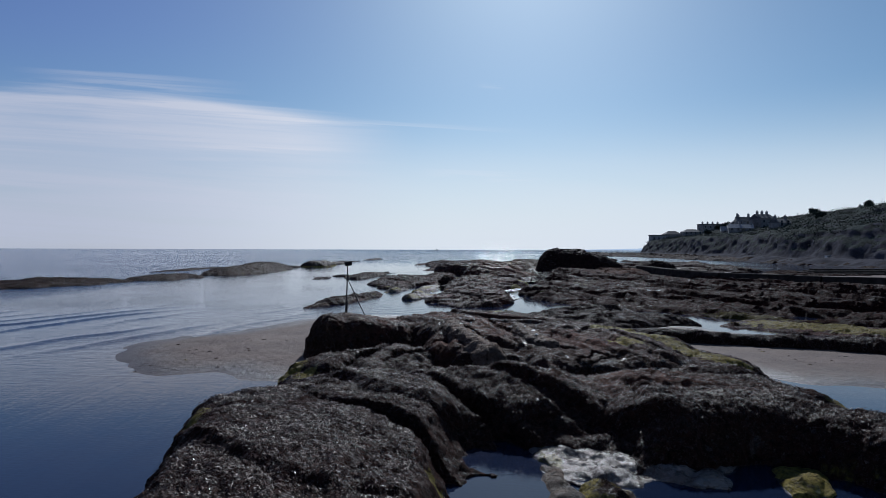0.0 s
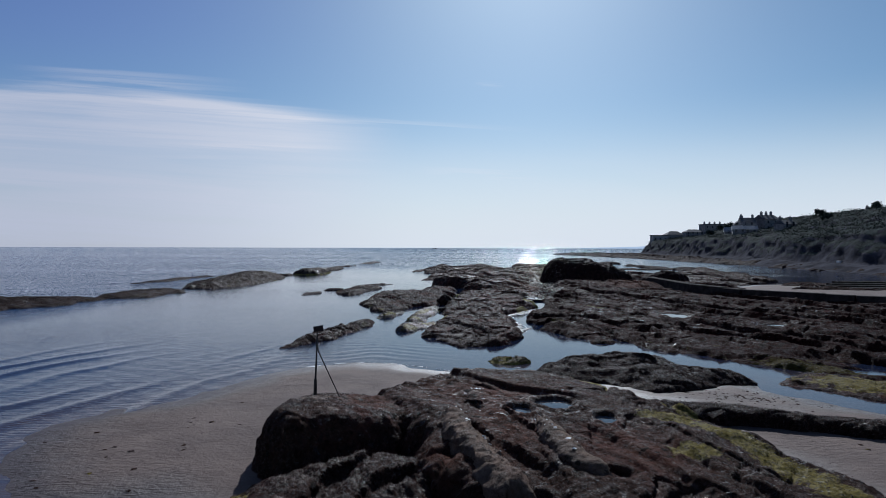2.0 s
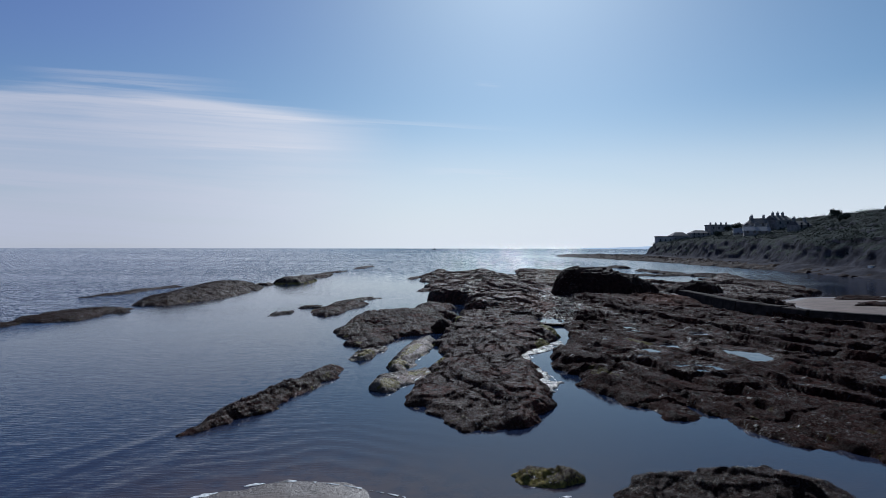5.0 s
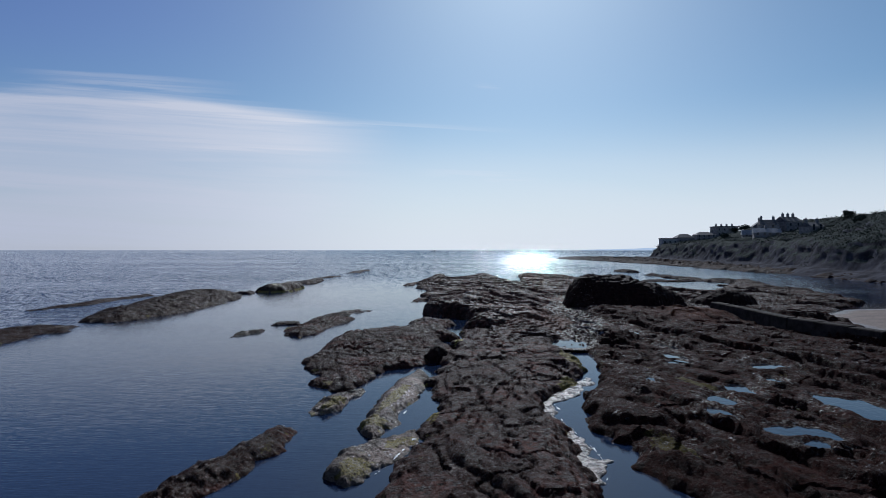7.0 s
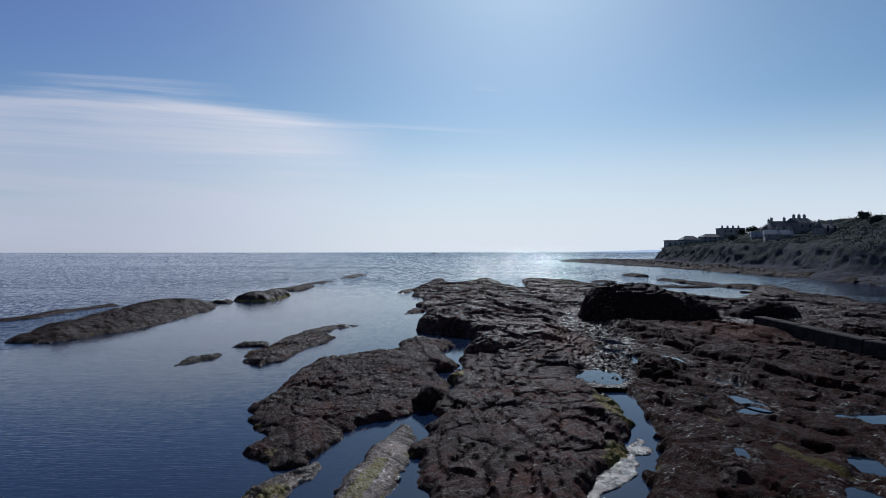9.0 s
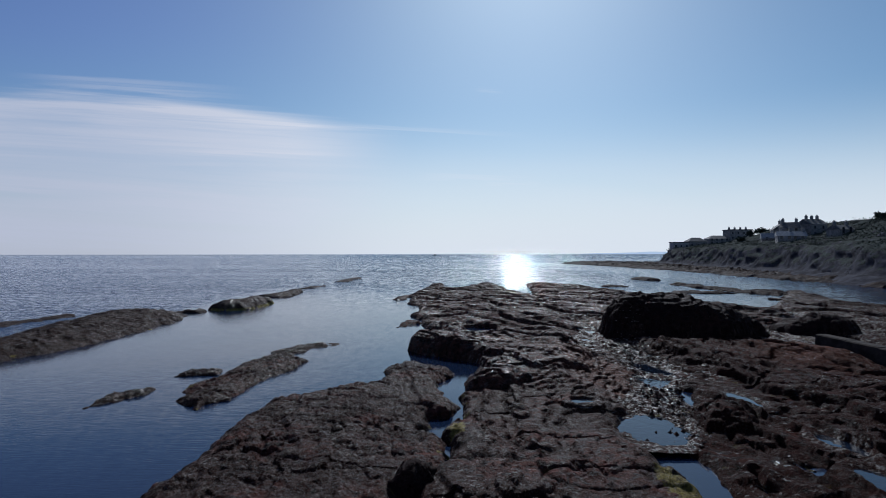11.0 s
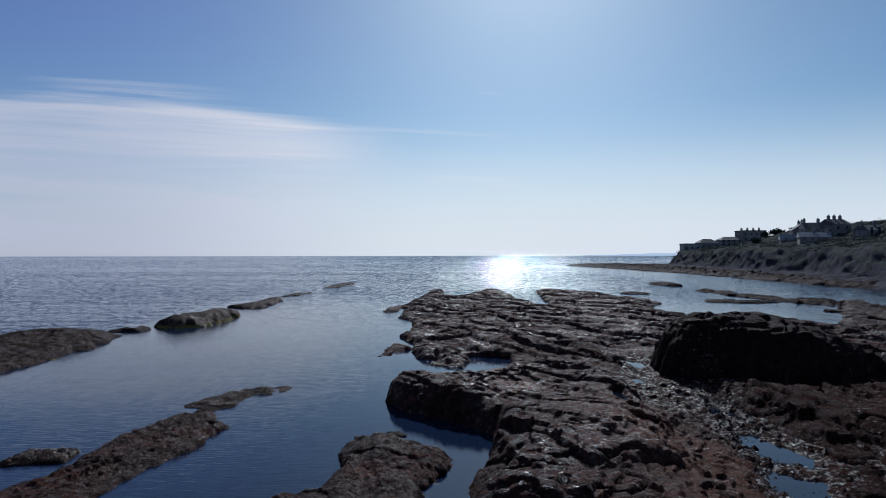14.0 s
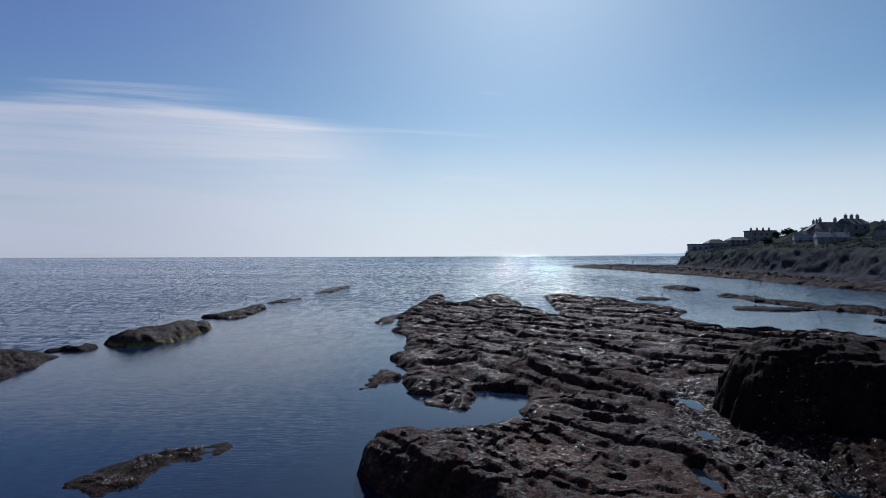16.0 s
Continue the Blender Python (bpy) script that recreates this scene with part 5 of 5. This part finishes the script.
# ---- foam where the sea meets the sand ----
def foam(label, line, width, seed, z=0.012, broken=-0.12):
    """A ragged band of foam along a line in plan."""
    rng = np.random.default_rng(seed)
    bm = bmesh.new()
    pts = []
    for (ax, ay), (bx, by) in zip(line, line[1:]):
        n = max(2, int(math.hypot(bx - ax, by - ay) / 0.12))
        pts += [(ax + (bx - ax) * k / n, ay + (by - ay) * k / n) for k in range(n)]
    last = None
    for k, (x, y) in enumerate(pts):
        nx, ny = pts[min(k + 1, len(pts) - 1)][0] - pts[k - 1 if k else 0][0], pts[min(k + 1, len(pts) - 1)][1] - pts[k - 1 if k else 0][1]
        d = math.hypot(nx, ny) or 1
        w = width * max(0.0, broken + 1.5 * noise.noise(Vector((k * 0.17, seed, 0))) + rng.uniform(-0.3, 0.35))
        o = 0.22 * noise.noise(Vector((k * 0.05, seed + 5, 0)))
        zz = max(z, ground_here(x, y) + z)
        row = [bm.verts.new((x - ny / d * (o + q * w), y + nx / d * (o + q * w), zz + (0.008 if abs(q) < 0.4 else 0))) for q in (-0.5, -0.15, 0.15, 0.5)]
        if last and w > 0.02:
            for i in range(3):
                bm.faces.new((last[i], last[i + 1], row[i + 1], row[i]))
        last = row
    me = bpy.data.meshes.new("foam")
    bm.to_mesh(me)
    bm.free()
    me.materials.append(foam_mat)
    return tagged(new("foam", me), label, "foam", kind="stuff")


# ---- loose stones in the channel and weed scraps on the sand ----
def scatter(name, label, n, place, size, material, seed, flat=0.6, sort="stones"):
    """Many small stones, shells or scraps in one mesh."""
    rng = np.random.default_rng(seed)
    ico = np.array([(0, 0, 1), (0.9, 0, 0.1), (0, 0.9, 0.1), (-0.9, 0, 0.1), (0, -0.9, 0.1), (0, 0, -0.6)])
    tri = np.array([(0, 1, 2), (0, 2, 3), (0, 3, 4), (0, 4, 1), (5, 2, 1), (5, 3, 2), (5, 4, 3), (5, 1, 4)])
    co, fs = [], []
    for k in range(n):
        x, y = place(rng)
        z = ground_here(x, y)
        r = size[0] * (size[1] / size[0]) ** rng.random()
        a = rng.uniform(0, 6.28)
        c, d = math.cos(a), math.sin(a)
        q = ico * rng.uniform(0.7, 1.3, (6, 1)) * (r, r * rng.uniform(0.6, 1), r * flat)
        co.append(np.stack([q[:, 0] * c - q[:, 1] * d + x, q[:, 0] * d + q[:, 1] * c + y, q[:, 2] + z + 0.2 * r * flat], 1))
        fs.append(tri + 6 * k)
    ob = new(name, raw_mesh(name, np.concatenate(co), np.concatenate(fs), material, False))
    return tagged(ob, label, sort, kind="stuff")


def ground_here(x, y):
    return max(ground_at(x, y), float(sand_height(np.array([[x]]), np.array([[y]]))[0, 0]))


def lane(rng):
    y = 74.5 + 30 * rng.random()
    return 11.0 + 0.215 * (y - 74.5) + rng.normal(0, 0.75), y


def limpet_spot(rng):
    x, y = ((1.7, 27.2), (1.9, 25.8), (1.5, 22.8), (1.7, 21.7), (3.5, 23.4), (3.9, 21.8), (3.5, 22.6), (1.2, 24.0))[rng.integers(8)]
    return x + rng.normal(0, 0.22), y + rng.normal(0, 0.28)


scatter("channel_stones", "loose dark cobbles lying in the weedy channel", 420, lane, (0.06, 0.26), rock_bare, 5)
scatter("channel_stones", "small wet pale pebbles glistening in the channel", 1600, lane, (0.04, 0.12), rock_washed, 15)
scatter("limpets", "white limpets and dried salt flecks on the bare slabs", 46, limpet_spot, (0.025, 0.09), white_paint, 16, 0.3, "limpets")
scatter("beach_wrack", "dark scraps of wrack strewn over the sand", 38, lambda rng: (-8.0 + rng.normal(0, 1.9), 23.6 + rng.normal(0, 2.4)), (0.02, 0.15), rock_weedy, 6, 0.14, "seaweed")
scatter("inlet_litter", "brown shreds of wrack washed up on the inlet sand", 160, lambda rng: (12.4 + rng.normal(0, 1.3), 30.4 + rng.normal(0, 0.7)), (0.03, 0.12), rock_red, 8, 0.2, "seaweed")
scatter("inlet_wrack", "dark scraps of wrack on the inlet sand", 40, lambda rng: (13.5 + rng.normal(0, 2.5), 23.0 + rng.normal(0, 1.4)), (0.02, 0.10), rock_weedy, 7, 0.25, "seaweed")

# ---- sea wall ----
WALL = [(30.9, 97.4, 1.55), (31.3, 91.0, 1.5), (31.4, 83.0, 1.45), (34.0, 75.0, 1.3), (42.0, 68.0, 1.2), (52.0, 63.0, 1.15), (70.0, 58.0, 1.1)]
sea_wall = new("wall_harbour")
tagged(sea_wall, "dark weathered concrete sea wall round the sandy pool", "sea wall", kind="structure")
for (ax, ay, az_), (bx, by, bz) in zip(WALL, WALL[1:]):
    n = max(1, round(math.hypot(bx - ax, by - ay) / 3.0))
    for k in range(n):
        t0, t1 = k / n, (k + 1) / n
        p0, p1 = Vector((ax + (bx - ax) * t0, ay + (by - ay) * t0, 0)), Vector((ax + (bx - ax) * t1, ay + (by - ay) * t1, 0))
        d = (p1 - p0).normalized()
        side = Vector((-d.y, d.x, 0))
        z0 = az_ + (bz - az_) * (t0 + t1) / 2 + random.uniform(-0.03, 0.03)
        bm = bmesh.new()
        ring = []
        for q in (p0 + d * 0.01, p1 - d * 0.01):
            ring.append([bm.verts.new(q + side * w + Vector((0, 0, h))) for w, h in ((-0.75, -0.6), (-0.5, z0 - 0.08), (-0.42, z0), (0.42, z0), (0.5, z0 - 0.08), (0.75, -0.6))])
        for i in range(6):
            bm.faces.new((ring[0][i], ring[0][(i + 1) % 6], ring[1][(i + 1) % 6], ring[1][i]))
        bm.faces.new(ring[0][::-1])
        bm.faces.new(ring[1])
        bmesh.ops.recalc_face_normals(bm, faces=bm.faces)
        part("block", bm, concrete, sea_wall)

# ---- the headland across the bay ----
rock("shore_platform", "low dark rock platform under the cliff", [(94, 20), (98, 120), (100, 167), (101, 219), (101, 262), (102, 320), (98, 390), (93, 450), (86, 500), (90, 530), (104, 545), (140, 520), (170, 485), (160, 300), (135, 200), (125, 20)],
     1.0, 4.0, strike=5, bed=6.0, bed_amp=0.9, terrace=0.4, rough=0.5, broken=0.7, res=0.7, seed=81, jag=3.0, material=rock_far, warp=3.0)
HEAD = [(112, 20), (107, 120), (107, 170), (114, 222), (124, 300), (134, 380), (142, 452), (148, 470), (175, 486), (230, 505), (420, 540), (420, 20)]


def head_height(X, Y):
    d = inside(HEAD, X + 3.0 * fbm(X / 30, Y / 30, 90, 2), Y + 3.0 * fbm(X / 30, Y / 30, 91, 2))
    z = 2.0 * smooth(-8, 0, d) + 8.5 * smooth(0, 7.5, d) + 2.0 * smooth(5, 25, d) + 8.0 * smooth(22, 68, d) * smooth(475, 395, Y) + 2.5 * smooth(30, 60, d)
    crag = 0.25 * smooth(-2, 2, d) * smooth(9, 5, d) * np.abs(fbm(X / 7, Y / 5, 93, 4, 0.6))
    bush = (0.8 * smooth(0.5, 2.5, d) + 1.1 * smooth(5, 10, d)) * (1 - np.abs(fbm(X / 5.5, Y / 7.5, 94, 3, 0.5))) ** 2
    return np.where(d < -9, -1.0, z - crag + bush - 0.9 * smooth(5, 10, d) + 0.5 * fbm(X / 6, Y / 6, 92, 4)), d


hx, hy = np.concatenate([np.arange(95, 165, 0.6), np.arange(165, 260, 1.6)]), np.arange(60, 540, 1.15)
X, Y = np.meshgrid(hx, hy)
Z, D = head_height(X, Y)
gy_, gx_ = np.gradient(Z, hy, hx)
fall_ = np.hypot(gx_, gy_)
push = smooth(0.6, 1.4, fall_) * (1.1 * fbm((X - Y) / 6, Z / 2.2, 98, 3, 0.5) + 0.45 * fbm((X + Y) / 2.6, Z / 1.1, 99, 2))
me = grid_mesh("headland", X - gx_ / (fall_ + 0.01) * push, Y - gy_ / (fall_ + 0.01) * push, Z, Z > -0.5, cliff_stone, True)
me.materials.append(scrub)
cz = np.empty(len(me.polygons) * 3)
me.polygons.foreach_get("center", cz)
cz = cz.reshape(-1, 3)
nz = np.empty(len(me.polygons) * 3)
me.polygons.foreach_get("normal", nz)
green_face = (nz.reshape(-1, 3)[:, 2] > 0.62) & (cz[:, 2] > 4)
me.polygons.foreach_set("material_index", green_face.astype(np.int32))
headland = tagged(new("headland", me), "dark sea cliff with scrub slopes above, in shade", "cliff", kind="structure")


def head_z(x, y):
    return float(head_height(np.array([[float(x)]]), np.array([[float(y)]]))[0][0, 0])


def leaves(n, cx, cy, cz, spread, size, seed):
    """Random leaf clumps as small tilted quads about the points given."""
    rng = np.random.default_rng(seed)
    k = rng.integers(0, len(cx), n)
    c = np.stack([cx[k], cy[k], cz[k]], 1) + rng.normal(0, 1, (n, 3)) * spread
    a, b = rng.normal(0, 1, (n, 3)), rng.normal(0, 1, (n, 3))
    a /= np.linalg.norm(a, axis=1)[:, None]
    b -= a * (a * b).sum(1)[:, None]
    b /= np.linalg.norm(b, axis=1)[:, None]
    r = rng.uniform(*size, n)[:, None]
    co = np.stack([c - a * r, c + b * r * 0.6, c + a * r, c - b * r * 0.6], 1).reshape(-1, 3)
    return co, np.arange(4 * n).reshape(n, 4)


rng = np.random.default_rng(3)
sx, sy = rng.uniform(112, 235, 9000), rng.uniform(110, 500, 9000)
sz, sd = head_height(sx[None], sy[None])
ok = (sd[0] > 1.2) & (fbm(sx / 18, sy / 18, 95, 2) > -0.25 + 0.25 * (sd[0] < 4.5))
co, fs = leaves(95000, sx[ok], sy[ok], sz[0][ok] + 0.1, (1.0, 1.0, 0.45), (0.12, 0.32), 4)
tagged(new("scrub", raw_mesh("scrub", co, fs, leaf_mat, False)), "dark green scrub and bushes over the cliff slopes", "bushes", kind="stuff")


def tree(x, y, h, r, seed):
    z = head_z(x, y)
    ob = tagged(new("tree"), "dark broadleaf tree on the cliff slope", "tree", "trees on the headland")
    ob.location = (x, y, z - 0.2)
    bm = rod(bmesh.new(), (0, 0, 0), (0, 0, h * 0.6), 0.25, 0.12, 7)
    for a in range(4):
        rod(bm, (0, 0, h * 0.4), (r * 0.6 * math.cos(a * 1.6), r * 0.6 * math.sin(a * 1.6), h * 0.75), 0.09, 0.03, 5)
    part("trunk", bm, post_metal, ob)
    rg = np.random.default_rng(seed)
    th, ph = rg.uniform(0, 6.28, 30), rg.uniform(-0.4, 1.4, 30)
    q = r * rg.uniform(0.4, 0.95, 30)
    co, fs = leaves(900, q * np.cos(th) * np.cos(ph), q * np.sin(th) * np.cos(ph), h * 0.62 + q * np.sin(ph) * 0.7, (0.45, 0.45, 0.4), (0.25, 0.5), seed)
    crown = new("crown", raw_mesh("crown", co, fs, leaf_mat, False))
    crown.parent = ob


def house(x, y, w, d, wall_h, roof_h, yaw, label, wall_mat=house_stone, chimneys=2, flat=False, hipped=0.0, base=None, windows=True, rows=2, tiles=slate):
    """A house of one block: walls with real window recesses, roof, chimneys. x, y: its middle; w along its front."""
    z = head_z(x, y) if base is None else base
    ob = tagged(new("house"), label, "house", "houses on the headland")
    ob.matrix_world = pose(x, y, z, 0, 0, yaw)
    part("wall", box(bmesh.new(), -w / 2, w / 2, -d / 2, d / 2, -3, wall_h, 0.05), wall_mat, ob)
    bm = bmesh.new()
    if flat:
        box(bm, -w / 2 - 0.3, w / 2 + 0.3, -d / 2 - 0.3, d / 2 + 0.3, wall_h, wall_h + roof_h, 0.05)
    else:
        o = 0.35
        e = [bm.verts.new(q) for q in ((-w / 2 - o, -d / 2 - o, wall_h + 0.01), (w / 2 + o, -d / 2 - o, wall_h + 0.01), (w / 2 + o, d / 2 + o, wall_h + 0.01), (-w / 2 - o, d / 2 + o, wall_h + 0.01))]
        rr = [bm.verts.new((-w / 2 - o + hipped * w, 0, wall_h + roof_h)), bm.verts.new((w / 2 + o - hipped * w, 0, wall_h + roof_h))]
        for q in ((e[0], e[1], rr[1], rr[0]), (e[2], e[3], rr[0], rr[1]), (e[1], e[2], rr[1]), (e[3], e[0], rr[0]), (e[3], e[2], e[1], e[0])):
            bm.faces.new(q)
        bmesh.ops.recalc_face_normals(bm, faces=bm.faces)
    part("roof", bm, tiles, ob)
    for k in range(chimneys):
        cx = -w / 2 + w * (k + 0.5) / chimneys if chimneys > 2 else (-1) ** k * (w / 2 - 0.7)
        zt = wall_h + roof_h
        ch = part("chimney", box(bmesh.new(), cx - 0.55, cx + 0.55, -0.45, 0.45, wall_h + roof_h * 0.4, zt + 1.5, 0.04), wall_mat, ob)
        for pk in (-0.25, 0.25):
            part("chimney_pot", rod(bmesh.new(), (cx + pk, 0, zt + 1.48), (cx + pk, 0, zt + 2.1), 0.16, 0.12, 8), wall_mat, ch)
    if windows:
        n = max(2, int(w / 3.2))
        for row in range(rows):
            for k in range(n):
                cx = -w / 2 + w * (k + 0.5) / n
                z0 = 0.9 + row * (wall_h / rows)
                wi = part("window", box(bmesh.new(), cx - 0.55, cx + 0.55, -d / 2 - 0.06, -d / 2 + 0.02, z0, z0 + 1.5), window_frame, ob)
                part("pane", box(bmesh.new(), cx - 0.44, cx + 0.44, -d / 2 - 0.075, -d / 2 - 0.05, z0 + 0.1, z0 + 1.4), glass_dark, wi)
    return ob


foam("thin white foam along the beach's edge", [(-6.4, 36.2), (-5.0, 37.2), (-3.6, 37.5), (-1.8, 37.0), (-0.4, 36.3), (2.0, 34.9), (3.6, 34.7), (5.2, 34.8)], 0.24, 1, broken=0.08)
foam("thin white foam along the beach's edge", [(3.0, 36.6), (3.8, 36.4), (4.8, 36.6), (5.4, 36.0)], 0.22, 2)
foam("white foam on the reef's pale edge", [(6.0, 48.8), (6.45, 50.4), (6.35, 52.0), (6.1, 53.8), (5.9, 55.8), (5.9, 58.2), (6.6, 60.0), (7.7, 61.8)], 0.22, 3)
foam("white foam on the reef's pale edge", [(-1.6, 49.2), (-1.0, 50.8), (-0.4, 53.0)], 0.22, 4)
foam("white foam on the reef's pale edge", [(-1.2, 56.6), (-0.8, 59.2), (-0.45, 62.0)], 0.20, 5)


# houses and trees along the cliff top, from the point inwards
house(155.7, 456, 11, 7, 3.9, 0.5, 0, "low flat-roofed building at the cliff's point", house_render, 0, True, base=11.2, rows=1)
house(167.0, 457, 12, 9, 4.2, 2.6, 0, "low hall with a hipped slate roof by the cliff edge", house_stone, 0, False, 0.3, base=11.8, rows=1)
house(184.0, 463, 13.5, 9, 4.6, 2.2, 0, "slate-roofed villa with a chimney above the cliff", house_stone, 1, False, 0.28, base=13.4)
house(199.8, 466, 15.5, 11, 10.4, 0.6, 0, "tall square stone villa with four chimneys", house_stone, 4, True, base=13.4, rows=3)
house(161.0, 350, 8, 6, 1.8, 2.6, -20, "small cottage with a pale slate roof", house_stone, 1, tiles=slate_pale, base=13.6, rows=1)
house(145.8, 310, 6, 6, 2.2, 2.1, -20, "cottage with a pale slate roof on the slope", house_stone, 1, tiles=slate_pale, base=13.2, rows=1)
house(152.6, 312, 6, 6, 2.2, 2.1, -20, "cottage with a pale slate roof on the slope", house_stone, 1, tiles=slate_pale, base=13.2, rows=1)
house(160.5, 332, 7, 8, 4.6, 2.8, -15, "large stone villa with chimneys on the skyline", house_stone, 2, base=15.2)
house(172.0, 334, 9, 9, 6.2, 2.6, 12, "stone villa with chimneys on the skyline", house_stone, 3, base=15.4)
house(167.2, 352, 6, 8, 3.8, 3.2, 75, "stone villa with a steep gable", house_stone, 2, base=16.0)
house(163.5, 300, 7, 7, 2.6, 2.0, 10, "stone villa half hidden by scrub", house_stone, 2, base=15.2)
house(196.0, 283, 9, 9, 6.4, 4.2, -25, "gabled stone villa with white windows above the scrub", house_stone, 2, base=13.4)
house(206.5, 285, 9, 9, 6.0, 4.6, -25, "gabled stone villa with white windows above the scrub", house_stone, 2, base=13.4)
wall_bm = box(bmesh.new(), 174.2, 195.9, 447.7, 448.3, 9.0, 13.4, 0.03)
me = bpy.data.meshes.new("garden_wall")
wall_bm.to_mesh(me)
wall_bm.free()
me.materials.append(house_render)
tagged(new("garden_wall", me), "long pale garden wall along the cliff top", "garden wall")
for i, (x, y, h, r) in enumerate([(186, 420, 3.6, 2.6), (191, 418, 4, 3), (197, 424, 4, 3), (203, 420, 4, 3), (176, 360, 3.4, 2.4), (183, 352, 3.6, 2.6), (180, 300, 3.4, 2.4), (172, 280, 3.2, 2.2), (186, 270, 3.2, 2.6),
                                  (178, 240, 3.2, 2.6), (186, 225, 3.4, 2.8), (181, 205, 3.2, 2.6), (190, 245, 3.6, 2.8), (170, 400, 3, 2)]):
    tree(x, y, h * 0.6, r * 1.15, 200 + i)

# ---- far coast and a boat ----
bm = bmesh.new()
steps = 60
low = [bm.verts.new((1000 + 3000 * k / steps, 4600, -5)) for k in range(steps + 1)]
high = [bm.verts.new((1000 + 3000 * k / steps, 4600, 4 + 26 * min(1, k / 14) * (0.7 + 0.3 * noise.noise(Vector((k * 0.35, 0, 0)))))) for k in range(steps + 1)]
deep = [bm.verts.new((1000 + 3000 * k / steps, 4760, 0)) for k in range(steps + 1)]
for k in range(steps):
    bm.faces.new((low[k], low[k + 1], high[k + 1], high[k]))
    bm.faces.new((high[k], high[k + 1], deep[k + 1], deep[k]))
me = bpy.data.meshes.new("backdrop_coast")
bm.to_mesh(me)
bm.free()
me.materials.append(far_land_glow)
tagged(new("backdrop_coast", me), "faint coast beyond the bay, its haze a pale glow", "coast", kind="structure")

boat = tagged(new("boat"), "small dark ship far out on the horizon", "boat")
boat.location = (-69, 2200, 0)
bm = box(bmesh.new(), -8, 8, -2, 2, -0.5, 1.6)
for v in bm.verts:
    if v.co.z > 0:
        v.co.x *= 1.2
part("hull", bm, panel_dark, boat)
part("wheelhouse", box(bmesh.new(), 1, 5, -1.2, 1.2, 1.6, 4.6, 0.1), panel_dark, boat)
part("mast", rod(bmesh.new(), (-3, 0, 1.5), (-3, 0, 6.5), 0.25, 0.15, 6), post_metal, boat)

# ---- concrete steps at the end of the sandy pool, and a white shed on the far shore ----
steps_ob = new("steps")
tagged(steps_ob, "long dark concrete steps at the sandy pool", "steps", kind="structure")
for k in range(4):
    part("step", box(bmesh.new(), 50.5 + 1.6 * k, 112, 87.6 + 1.3 * k, 89.0 + 1.3 * k, -0.4, 0.72 + 0.2 * k, 0.03), concrete, steps_ob)
shed = tagged(new("shed"), "small white shed with a flat roof on the rocky shore", "shed")
shed.location = (108.0, 172.0, 1.7)
shed.scale = (0.8, 0.8, 0.8)
part("wall", box(bmesh.new(), -1.3, 1.3, -0.8, 0.8, -0.6, 1.1, 0.03), white_paint, shed)
part("roof", box(bmesh.new(), -1.5, 1.5, -1.0, 1.0, 1.1, 1.22, 0.02), house_render, shed)
part("door", box(bmesh.new(), -0.35, 0.35, -0.84, -0.78, -0.4, 0.9), glass_dark, shed)
